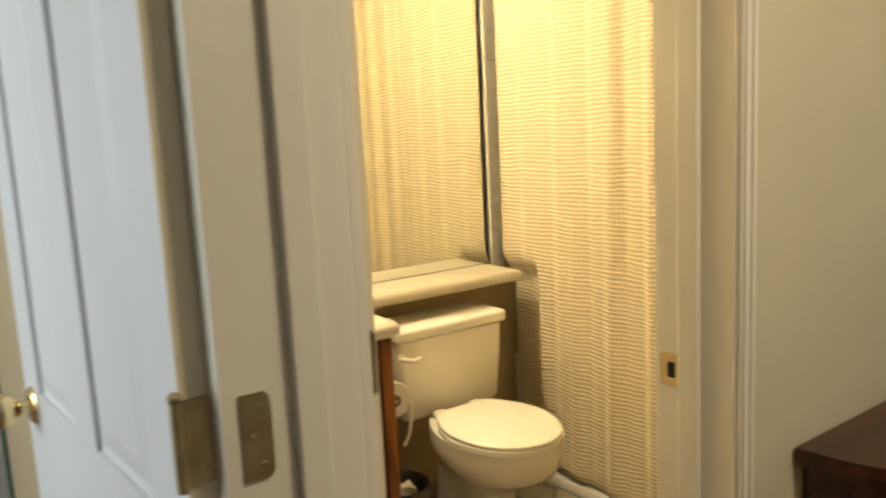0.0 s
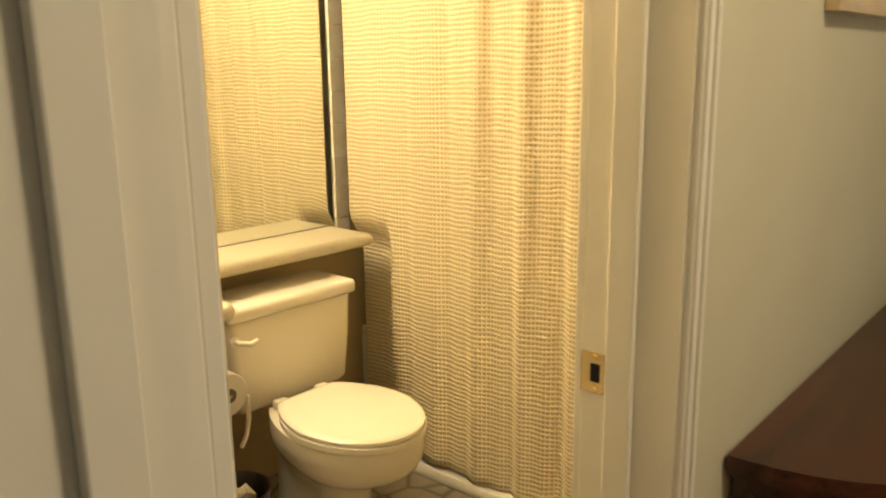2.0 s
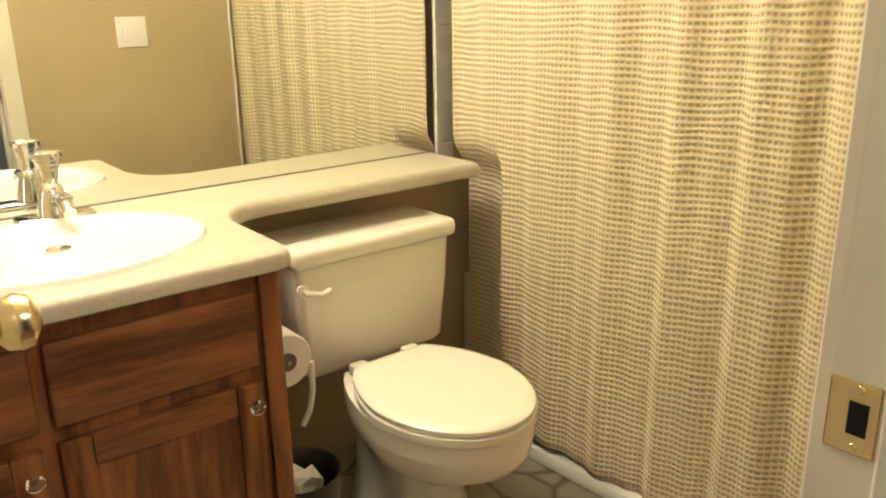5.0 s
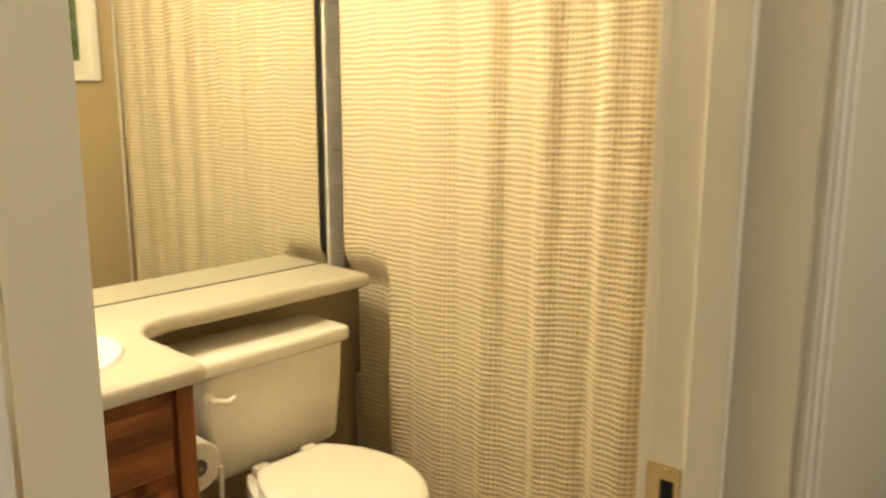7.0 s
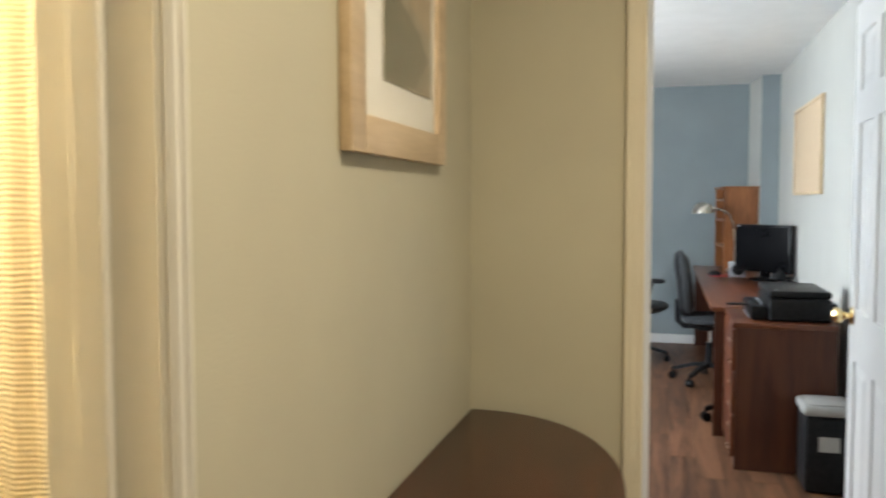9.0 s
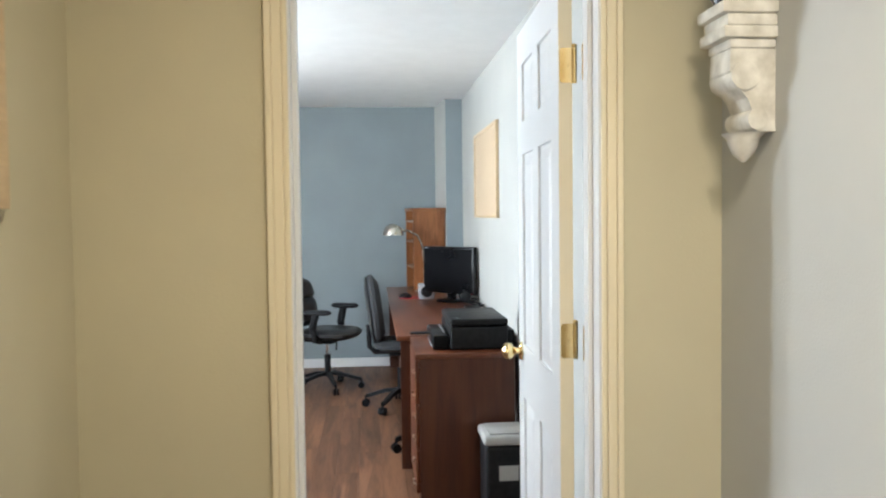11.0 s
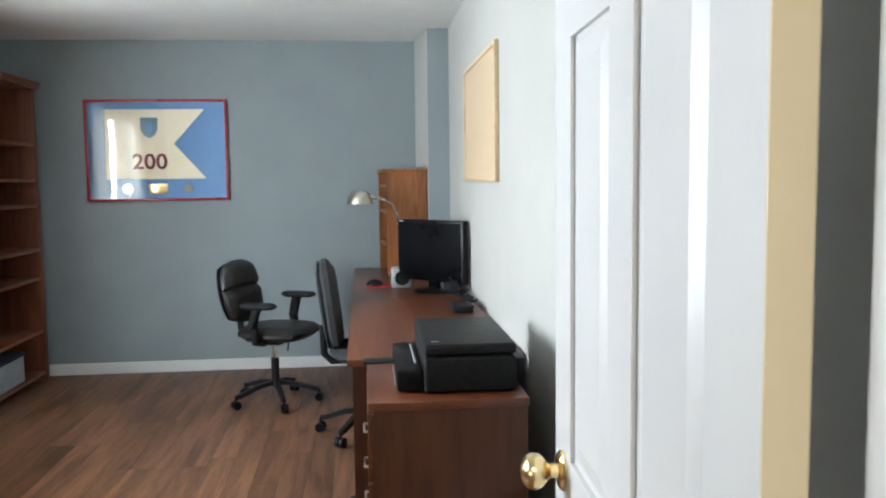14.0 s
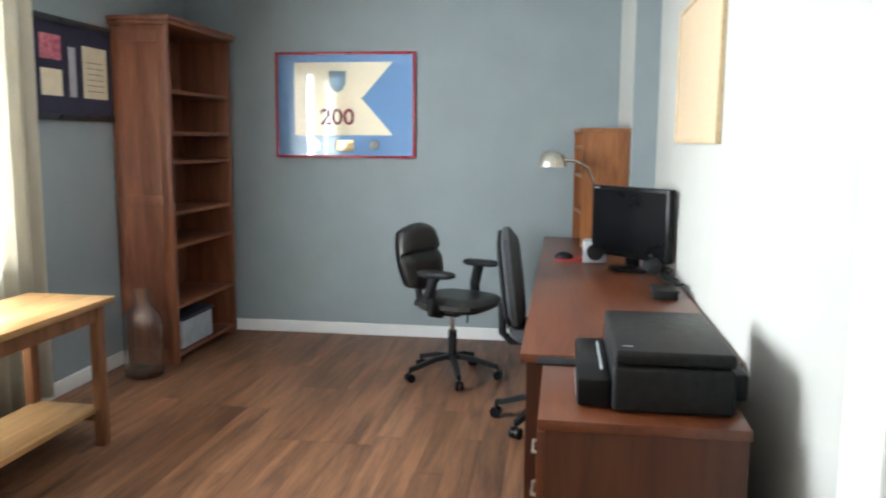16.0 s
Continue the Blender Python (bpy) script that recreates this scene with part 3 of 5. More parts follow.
door = panel_door("door_bedroom", "white six-panel bedroom door folded back, brass knob", 0.76, 1, M_OLD_BRASS, (0.26, 1.085, 1.80))
put(door, -0.912, 0.0, 0, 91.5)


def jamb_hinge(name, at, rz, mat):
    """Hinge leaf let into a jamb, facing local -y."""
    h = thing(name, "worn brass hinge leaf screwed to the jamb", "hinge")
    out = [(-0.016, -0.0445), (0.010, -0.0445), (0.016, -0.038), (0.016, 0.038), (0.010, 0.0445), (-0.016, 0.0445)]
    m = Matrix(((1, 0, 0, 0), (0, 0, 1, 0), (0, 1, 0, 0), (0, 0, 0, 1)))
    part("leaf", slab(B(), out, -0.002, 0.002, m), mat, h, "", False)
    for dz in (-0.03, 0, 0.03):
        part("screw", lathe(B(), [(0.0038, 0), (0.003, 0.0012)], (0.004 if dz else -0.005, -0.002, dz), 12, turn=Matrix.Rotation(radians(90), 4, "X")), mat, h)
    h.matrix_basis = pose(*at, 0, 0, rz)


jamb_hinge("hinge", (-0.866, -0.031, 1.085), 0, M_OLD_BRASS)
jamb_hinge("hinge", (X_OFF2 - 0.018, OJ0 + 0.001, 1.09), 180, M_GOLD)
jamb_hinge("hinge", (X_OFF2 - 0.018, OJ0 + 0.001, 1.80), 180, M_GOLD)
# strike plate on the bathroom jamb
s = thing("strike_plate", "brass strike plate with dark latch hole on jamb", "strike plate")
part("plate", bx(B(), BJ1 - 0.0025, BJ1, 0.108, 0.1475, 0.893, 0.955, 0.001), M_GOLD, s, "", False)
part("latch_hole", bx(B(), BJ1 - 0.0032, BJ1 - 0.0012, 0.116, 0.131, 0.91, 0.938), M_PLASTIC, s, "dark latch hole", False)
for z in (0.899, 0.949):
    part("screw", lathe(B(), [(0.0035, 0), (0.0028, 0.0012)], (BJ1 - 0.0025, 0.124, z), 12, turn=Matrix.Rotation(radians(-90), 4, "Y")), M_GOLD, s)

# ---------- bathroom ----------
before_bath = set(bpy.data.objects)
b = B()
bx(b, -0.768, 0.845, 1.662, 1.669, 0.823, 2.0)
structure("mirror", b, M_MIRROR, "wide frameless wall mirror above the vanity", "mirror")
part("edge_strip", bx(B(), 0.845, 0.853, 1.656, 1.669, 0.823, 2.0), M_TRIM, thing("mirror_channel", "thin white strip along the mirror edge", "mirror trim"), "", False)


def counter_outline(z_in=0.0):
    pts = [(-0.768, 1.66), (-0.768, 1.10 + z_in), (0.025 - z_in, 1.10 + z_in)]
    for a in range(0, 91, 30):
        pts.append((0.025 + 0.03 * math.sin(radians(a)) - z_in, 1.13 - 0.03 * math.cos(radians(a)) + z_in))
    pts.append((0.055 - z_in, 1.34))
    for a in range(0, 91, 9):
        pts.append((0.175 - 0.12 * math.cos(radians(a)) - z_in * (1 - a / 90), 1.34 + 0.12 * math.sin(radians(a)) + z_in * (a / 90)))
    pts += [(0.798 - z_in, 1.455 + z_in), (0.798 - z_in, 1.66)]
    return pts


v = thing("vanity_countertop", "almond laminate banjo countertop with rounded front edge", "countertop")
b = B()
rings = []
for inset, z in ((0.006, 0.780), (0.001, 0.784), (0.0, 0.790), (0.0, 0.802), (0.002, 0.809), (0.006, 0.815), (0.012, 0.819), (0.018, 0.82)):
    rings.append([b.verts.new((x, y, z)) for x, y in counter_outline(inset)])
n = len(rings[0])
for lo, hi in zip(rings, rings[1:]):
    for i in range(n):
        b.faces.new((lo[i], lo[(i + 1) % n], hi[(i + 1) % n], hi[i]))
b.faces.new(rings[0])
b.faces.new(rings[-1])
part("top", b, M_LAMINATE, v)
put(v, 0.025, 0, 0.006)

part("backsplash_joint", bx(B(), -0.766, 0.79, 1.655, 1.659, 0.8195, 0.8208), M_INK, v, "dark caulked joint under the mirror", False)

s = thing("oval_sink", "white oval porcelain drop-in sink in countertop", "sink")
prof = [(0.06, 0.69), (0.13, 0.70), (0.19, 0.745), (0.212, 0.80), (0.222, 0.826), (0.24, 0.833), (0.255, 0.829), (0.26, 0.8195)]
b = B()
rings = []
for r, z in prof:
    rings.append([b.verts.new((-0.275 + r * math.cos(2 * math.pi * i / 48), 1.365 + r * 0.80 * math.sin(2 * math.pi * i / 48), max(z, 0.8195) if r > 0.23 else max(z, 0.8205 + (r - 0.06) * 0.03))) for i in range(48)])
for a, c in zip(rings, rings[1:]):
    for i in range(48):
        b.faces.new((a[i], a[(i + 1) % 48], c[(i + 1) % 48], c[i]))
b.faces.new(rings[0])
part("bowl", b, M_SINK, s)
part("drain", lathe(B(), [(0.022, 0.8215), (0.022, 0.824), (0.014, 0.8235)], (-0.275, 1.365, 0), 20), M_CHROME, s, "chrome drain")
put(s, 0.025, -0.01, 0.006)

f = thing("faucet", "chrome single-handle faucet with clear acrylic knob", "faucet")
FXC, FYC = -0.225, 1.575
part("base", bx(B(), FXC - 0.075, FXC + 0.075, FYC - 0.026, FYC + 0.026, 0.8195, 0.834, 0.006, 3), M_CHROME, f)
part("column", lathe(B(), [(0.034, 0.832), (0.031, 0.85), (0.024, 0.878), (0.02, 0.892), (0.014, 0.898)], (FXC, FYC, 0), 24), M_CHROME, f)
part("spout", tube(B(), [(FXC, FYC - 0.012, 0.862), (FXC, FYC - 0.06, 0.874), (FXC, FYC - 0.105, 0.872), (FXC, FYC - 0.122, 0.86)], 0.0125), M_CHROME, f)
kn = part("handle", lathe(B(), [(0.011, 0.897), (0.016, 0.905), (0.019, 0.925), (0.026, 0.944), (0.031, 0.952), (0.029, 0.959), (0.012, 0.962)], (FXC, FYC, 0), 12), M_ACRYLIC, f, "flared clear acrylic knob", False)
part("knob_cap", lathe(B(), [(0.009, 0.962), (0.008, 0.9645), (0.003, 0.9655)], (FXC, FYC, 0), 14), M_CHROME, kn, "chrome cap")
put(f, 0.025, 0, 0.006)

v = thing("vanity_cabinet", "dark stained oak vanity cabinet under the countertop", "cabinet")
part("body", bx(B(), -0.765, 0.03, 1.142, 1.655, 0.09, 0.782), M_OAK_V, v, "", False)
part("toe_kick", bx(B(), -0.765, 0.02, 1.2, 1.65, 0.0, 0.09), M_PLASTIC, v, "", False)
part("side_stile", bx(B(), -0.004, 0.034, 1.128, 1.143, 0.09, 0.782, 0.002), M_OAK_V, v, "", False)
for x0, x1 in ((-0.755, -0.385), (-0.375, -0.012)):
    part("drawer_front", bx(B(), x0 + 0.006, x1 - 0.006, 1.122, 1.142, 0.60, 0.745, 0.006), M_OAK, v, "flat oak drawer front")
    dd = part("door", bx(B(), x0 + 0.05, x1 - 0.05, 1.128, 1.142, 0.17, 0.515), M_OAK_V, v, "oak frame-and-panel door", False)
    for a in ((x0 + 0.006, x0 + 0.056, 0.115, 0.57), (x1 - 0.056, x1 - 0.006, 0.115, 0.57)):
        part("stile", bx(B(), a[0], a[1], 1.120, 1.142, a[2], a[3], 0.005), M_OAK_V, dd)
    for z0, z1 in ((0.115, 0.17), (0.515, 0.57)):
        part("rail", bx(B(), x0 + 0.056, x1 - 0.056, 1.1205, 1.142, z0, z1, 0.005), M_OAK, dd)
    kx = x1 - 0.03
    part("knob", lathe(B(), [(0.005, 0), (0.006, 0.012), (0.014, 0.018), (0.015, 0.026), (0.006, 0.03)], (kx, 1.12, 0.535), 18, turn=Matrix.Rotation(radians(90), 4, "X")), M_ACRYLIC, dd, "small clear knob")
put(v, 0.025, 0.008, 0.003)


def toilet():
    t = thing("toilet", "biscuit porcelain two-piece toilet with closed lid", "toilet")
    b = B()
    rings = []
    for z, w, d0, d1 in ((0.385, 0.195, -0.075, 0.095), (0.40, 0.205, -0.085, 0.10), (0.55, 0.218, -0.092, 0.10), (0.665, 0.224, -0.095, 0.10)):
        ring = []
        for sx, sy in ((-1, 0), (1, 0), (1, 1), (-1, 1)):
            x, y = sx * w, d1 if sy else d0
            for k in range(4):
                a0 = {(-1, 0): 180, (1, 0): 270, (1, 1): 0, (-1, 1): 90}[(sx, sy)] + k * 30
                ring.append(b.verts.new((x - sx * 0.025 + 0.025 * math.cos(radians(a0)), y + (-0.025 if sy else 0.025) + 0.025 * math.sin(radians(a0)), z)))
        rings.append(ring)
    for a, c in zip(rings, rings[1:]):
        for i in range(16):
            b.faces.new((a[i], a[(i + 1) % 16], c[(i + 1) % 16], c[i]))
    b.faces.new(rings[0])
    b.faces.new(rings[-1])
    bmesh.ops.translate(b, verts=b.verts, vec=(0.022, 0.36, 0))
    part("tank", b, M_PORCELAIN, t)
    part("tank_lid", bx(B(), -0.212, 0.256, 0.25, 0.465, 0.667, 0.712, 0.016, 4), M_PORCELAIN, t)
    lv = tube(B(), [(-0.185, 0.262, 0.615), (-0.185, 0.246, 0.615), (-0.170, 0.240, 0.612), (-0.15, 0.238, 0.606), (-0.128, 0.238, 0.613)], 0.0075)
    lathe(lv, [(0.016, 0), (0.016, 0.006), (0.008, 0.01)], (-0.185, 0.268, 0.615), 18, turn=Matrix.Rotation(radians(90), 4, "X"))
    part("flush_lever", lv, M_PORCELAIN, t, "cream flush lever")

    def oval(w, f, back, n=40):
        pts = []
        for i in range(n):
            a = 2 * math.pi * i / n
            x, y = math.cos(a) * w, math.sin(a)
            y = y * f if y < 0 else min(y * back * 1.25, back)
            pts.append((x * (1 - 0.1 * max(0, math.sin(a))), y))
        return pts
    b = B()
    rings = []
    for z, w, f, bk, oy in ((0.0, 0.112, 0.125, 0.25, 0.06), (0.02, 0.108, 0.12, 0.25, 0.06), (0.10, 0.088, 0.085, 0.24, 0.06), (0.18, 0.086, 0.085, 0.25, 0.05), (0.23, 0.102, 0.115, 0.25, 0.03), (0.265, 0.135, 0.168, 0.25, 0.01), (0.295, 0.163, 0.206, 0.25, 0.0), (0.32, 0.175, 0.222, 0.25, 0.0), (0.355, 0.181, 0.229, 0.25, 0.0), (0.392, 0.181, 0.23, 0.25, 0.0)):
        rings.append([b.verts.new((x, y + oy, z)) for x, y in oval(w, f, bk)])
    for a, c in zip(rings, rings[1:]):
        for i in range(40):
            b.faces.new((a[i], a[(i + 1) % 40], c[(i + 1) % 40], c[i]))
    b.faces.new(rings[0])
    b.faces.new(rings[-1])
    part("bowl", b, M_PORCELAIN, t)
    part("seat", slab(B(), oval(0.184, 0.236, 0.19), 0.396, 0.412), M_PORCELAIN, t)
    b = B()
    rings = []
    for z, k in ((0.4145, 0.985), (0.418, 1.0), (0.426, 1.0), (0.431, 0.97), (0.433, 0.90)):
        rings.append([b.verts.new((x * k, y * k, z)) for x, y in oval(0.18, 0.232, 0.20)])
    for a, c in zip(rings, rings[1:]):
        for i in range(40):
            b.faces.new((a[i], a[(i + 1) % 40], c[(i + 1) % 40], c[i]))
    b.faces.new(rings[0])
    b.faces.new(rings[-1])
    part("lid", b, M_PORCELAIN, t)
    for x in (-0.075, 0.075):
        part("seat_hinge", bx(B(), x - 0.022, x + 0.022, 0.2, 0.235, 0.394, 0.422, 0.006), M_PORCELAIN, t)
        part("bolt_cap", lathe(B(), [(0.018, 0.03), (0.016, 0.045), (0.006, 0.052)], (x * 1.75, 0.1, 0), 16), M_PORCELAIN, t)
    return t


put(toilet(), 0.431, 1.135, 0)

# supply line, valve
s = thing("water_supply", "chrome water stop valve with braided hose", "plumbing")
part("hose", tube(B(), [(0.2, 1.62, 0.2), (0.17, 1.56, 0.22), (0.15, 1.5, 0.3), (0.18, 1.48, 0.38), (0.23, 1.48, 0.395)], 0.006), M_LIGHT_SILVER, s)
part("valve", rod(B(), (0.2, 1.668, 0.2), (0.2, 1.60, 0.2), 0.014), M_CHROME, s)
# toilet roll on the side of the vanity
r = thing("toilet_roll_holder", "white paper roll on a chrome holder", "toilet roll")
roll = lathe(B(), [(0.02, -0.05), (0.054, -0.05), (0.056, -0.047), (0.056, 0.047), (0.054, 0.05), (0.02, 0.05)], (0.095, 1.25, 0.56), 32, turn=Matrix.Rotation(radians(90), 4, "X"))
part("paper_roll", roll, M_PAPER, r)
part("core", rod(B(), (0.095, 1.195, 0.56), (0.095, 1.305, 0.56), 0.019), M_INK, r, "dark cardboard core")
part("arm", tube(B(), [(0.033, 1.32, 0.56), (0.095, 1.32, 0.56), (0.095, 1.19, 0.56)], 0.005), M_CHROME, r)
part("loose_sheet", tube(B(), [(0.148, 1.2, 0.545), (0.147, 1.2, 0.48), (0.138, 1.2, 0.44), (0.12, 1.2, 0.41)], 0.006), M_PAPER, r)
# small metal waste bin
w = thing("waste_basket", "small dull metal waste basket holding crumpled paper", "waste basket")
bn = B()
lathe(bn, [(0.075, 0), (0.095, 0.24), (0.098, 0.245), (0.094, 0.245), (0.073, 0.02)], (0.15, 1.30, 0), 32)
part("bucket", bn, M_BIN_STEEL, w)
pp = B()
bmesh.ops.create_icosphere(pp, subdivisions=2, radius=0.055, matrix=Matrix.Translation((0.14, 1.29, 0.2)))
for vv in pp.verts:
    vv.co += Vector((random.uniform(-1, 1), random.uniform(-1, 1), random.uniform(-1, 1))) * 0.014
part("crumpled_paper", pp, M_PAPER, w, "", False)

# the vanity wall stands a little out of square with the hall wall
skew = Matrix.Translation((0.468, 1.667, 0)) @ Matrix.Rotation(radians(-2.5), 4, "Z") @ Matrix.Translation((-0.45, -1.667, 0))
for ob in [o for o in bpy.data.objects if o.parent is None and (o not in before_bath or o.name == "wall_bathroom_back")]:
    ob.matrix_basis = skew @ ob.matrix_basis

# tub and curtain
t = thing("bathtub", "white enamel bathtub behind the curtain", "bathtub")
b = B()
bx(b, 0.955, 1.675, 0.15, 1.64, 0.0, 0.40)
part("apron", b, M_TUB, t, "", False)
b = B()
for a in ((0.95, 1.02, 0.15, 1.64), (1.6, 1.675, 0.15, 1.64), (1.02, 1.6, 0.15, 0.23), (1.02, 1.6, 1.56, 1.64)):
    bx(b, a[0], a[1], a[2], a[3], 0.402, 0.44, 0.01)
part("rim", b, M_TUB, t)
part("base_flange", bx(B(), 0.85, 0.955, 0.15, 1.64, 0.0, 0.045, 0.012), M_TUB, t)
tiles = thing("wall_tile_strip", "narrow column of grey glazed wall tiles", "tile")
tiles["kind"] = "structure"
for i in range(15):
    part("tile", bx(B(), 0.855, 0.915, 1.638, 1.656, 0.74 + i * 0.108, 0.8465 + i * 0.108, 0.002), M_TILE, tiles, "", False)


def cloth(name, y0f, y1f, x, z0, z1, amp, folds, ny, nz, seed, tuck=0.0):
    """Hanging cloth in the y direction with folds that soften upward."""
    rng = random.Random(seed)
    ph = [rng.uniform(0, 6.28) for _ in range(6)]
    b = B()
    grid = []
    for k in range(nz + 1):
        z = z0 + (z1 - z0) * k / nz
        row = []
        h = (z - z0) / (z1 - z0)
        for i in range(ny + 1):
            u = i / ny
            y = y0f(z) + (y1f(z) - y0f(z)) * u
            a = amp * (0.75 + 0.5 * math.sin(3 * u + ph[0])) * (1.15 - 0.3 * h)
            dx = a * math.sin(folds * 6.283 * u + ph[1] + 0.6 * math.sin(2.2 * h + ph[2])) + 0.4 * a * math.sin(folds * 2.3 * 6.283 * u + ph[3] + h)
            if tuck:
                k = min(1, max(0, (y - 1.385) / 0.03)) * min(1, max(0, (0.86 - z) / 0.12))
                dx += tuck * k * k * (3 - 2 * k)
            row.append(b.verts.new((x + dx + 0.01 * (1 - h) * math.sin(6 * u), y, z + (0.006 * math.sin(9 * u + ph[4]) + (0.06 * max(0, u - 0.55) if tuck else 0)) * (1 - h))))
        grid.append(row)
    for r0, r1 in zip(grid, grid[1:]):
        for i in range(ny):
            b.faces.new((r0[i], r0[i + 1], r1[i + 1], r1[i]))
    return b


c = thing("shower_curtain", "cream and tan waffle-weave cloth shower curtain", "shower curtain")
cl = part("cloth", cloth("c", lambda z: 0.165, lambda z: 1.585, 0.872, 0.05, 2.02, 0.015, 7.5, 300, 70, 4, 0.06), M_CURTAIN, c)
md = cl.modifiers.new("thickness", "SOLIDIFY")
md.thickness = 0.003
part("liner", cloth("c", lambda z: 0.16, lambda z: 1.58, 0.975, 0.445, 2.02, 0.008, 8, 160, 8, 7), M_LINER, c)
part("hem", bx(B(), 0.868, 0.874, 0.152, 0.166, 0.05, 2.02), M_LINER, c, "white curtain edge", False)
rd = thing("curtain_rod", "chrome shower curtain rod", "curtain rod")
part("rod", rod(B(), (0.9, 0.148, 2.06), (0.9, 1.64, 2.06), 0.0125), M_CHROME, rd)

# switch and picture seen in the mirror
s = thing("switch_plate", "white double light switch plate on wall", "light switch")
part("plate", bx(B(), 0.415, 0.53, 0.146, 0.152, 1.075, 1.19, 0.002), M_WHITE_PLASTIC, s)
for x in (0.45, 0.495):
    part("toggle", bx(B(), x - 0.005, x + 0.005, 0.152, 0.166, 1.12, 1.145, 0.002), M_WHITE_PLASTIC, s)


def picture_frame(name, label, w, h, fw, depth, mat, mount, glass=True):
    """Framed picture facing local -y, back on y=0, corner at x=0, z=0."""
    p = thing(name, label, "picture")
    for nm, a in (("frame_side", (0, fw, 0, h)), ("frame_side", (w - fw, w, 0, h)), ("frame_rail", (fw, w - fw, 0, fw)), ("frame_rail", (fw, w - fw, h - fw, h))):
        part(nm, bx(B(), a[0], a[1], -depth, -0.002, a[2], a[3], 0.002), mat, p)
    part("mount", bx(B(), fw - 0.002, w - fw + 0.002, -depth * 0.5, -0.003, fw - 0.002, h - fw + 0.002), mount, p, "", False)
    if glass:
        g = part("glass", bx(B(), fw - 0.001, w - fw + 0.001, -depth * 0.5 - 0.008, -depth * 0.5 - 0.006, fw - 0.001, h - fw + 0.001), M_GLASS, p, "", False)
        g.visible_shadow = False
    return p


p = picture_frame("bathroom_picture", "white framed green garden picture", 0.38, 0.46, 0.045, 0.02, M_WHITE_PLASTIC, M_PAPER, False)
part("print", bx(B(), 0.08, 0.30, -0.013, -0.009, 0.08, 0.38), M_GARDEN, p, "green garden print", False)
p.matrix_basis = pose(0.80, 0.147, 1.385, 0, 0, 180)

# ---------- hall ----------
p = picture_frame("hall_picture", "pale maple framed landscape print with white mat", 0.605, 0.86, 0.068, 0.026, M_FRAME_MAPLE, M_PAPER)
part("print", bx(B(), 0.185, 0.50, -0.0165, -0.012, 0.145, 0.64), M_LAND, p, "muted landscape print", False)
part("print_sky", bx(B(), 0.1851, 0.4999, -0.0168, -0.0164, 0.51, 0.6399), M_LAND_SKY, p, "pale sky of the print", False)
mm = Matrix(((1, 0, 0, 0), (0, 0, 1, 0), (0, 1, 0, 0), (0, 0, 0, 1)))
part("print_hill", slab(B(), [(0.186, 0.475), (0.340, 0.463), (0.408, 0.510), (0.499, 0.428), (0.499, 0.275), (0.374, 0.310), (0.259, 0.381)], -0.0172, -0.0168, mm), M_LAND_HILL, p, "brown hillside of the print", False)
part("print_scrub", slab(B(), [(0.186, 0.151), (0.374, 0.151), (0.477, 0.227), (0.408, 0.275), (0.294, 0.310), (0.225, 0.440), (0.186, 0.440)], -0.0176, -0.0172, mm), M_LAND_DARK, p, "dark scrub of the print", False)
put(p, 0.49, 0.0, 1.44)


def half_round(cx, w, d, n=28, k=1.0):
    return [(cx - w * k, -0.006)] + [(cx + w * k * math.cos(math.pi - math.pi * i / n), -0.006 - (d * k) * math.sin(math.pi * i / n) ** 0.85) for i in range(1, n)] + [(cx + w * k, -0.006)]


t = thing("demilune_table", "half-round mahogany console table against the wall", "console table")
TX, TW, TD = 0.805, 0.635, 0.46
part("tabletop", slab(B(), half_round(TX, TW, TD), 0.738, 0.762), M_MAHOG, t, "", False)
part("top_lip", slab(B(), half_round(TX, TW - 0.006, TD - 0.006), 0.726, 0.738), M_MAHOG, t, "", False)
part("apron", slab(B(), half_round(TX, TW - 0.035, TD - 0.035), 0.64, 0.726), M_MAHOG, t, "", False)
for x, y in ((TX - TW + 0.075, -0.05), (TX + TW - 0.075, -0.05), (TX - 0.24, -TD + 0.065), (TX + 0.24, -TD + 0.065)):
    b = B()
    rod(b, (x, y, 0), (x, y, 0.64), 0.013, 0.026, 12)
    part("leg", b, M_MAHOG, t)

c = thing("wall_corbel", "chalky white carved plaster corbel shelf on wall", "corbel")
CX, CY = 1.255, -1.5
for z0, z1, d, w in ((1.825, 1.85, 0.15, 0.075), (1.80, 1.825, 0.135, 0.068), (1.775, 1.80, 0.145, 0.072), (1.755, 1.775, 0.125, 0.062)):
    part("cornice_step", bx(B(), CX - w * 0.9, CX + w * 0.9, CY, CY + d * 0.8, z0, z1, 0.005), M_PLASTER, c)
b = B()
out = [(0, 1.755), (0.12, 1.755), (0.122, 1.71), (0.105, 1.68), (0.075, 1.655), (0.06, 1.625), (0.065, 1.60), (0.05, 1.585), (0.0, 1.585)]
m = Matrix(((0, 0, 1, CX - 0.05), (1, 0, 0, CY), (0, 1, 0, 0), (0, 0, 0, 1)))
slab(b, [(y * 0.8, z) for y, z in out], 0, 0.1, m)
part("scroll_body", b, M_PLASTER, c, "", False)
for z, r in ((1.70, 0.03), (1.61, 0.022)):
    part("scroll", rod(B(), (CX - 0.055, CY + 0.066 - (1.70 - z) * 0.3, z), (CX + 0.055, CY + 0.066 - (1.70 - z) * 0.3, z), r, seg=20), M_PLASTER, c)
part("drop_finial", lathe(B(), [(0.004, 1.525), (0.02, 1.54), (0.03, 1.56), (0.034, 1.575), (0.045, 1.585)], (CX, CY + 0.045, 0), 18), M_PLASTER, c)
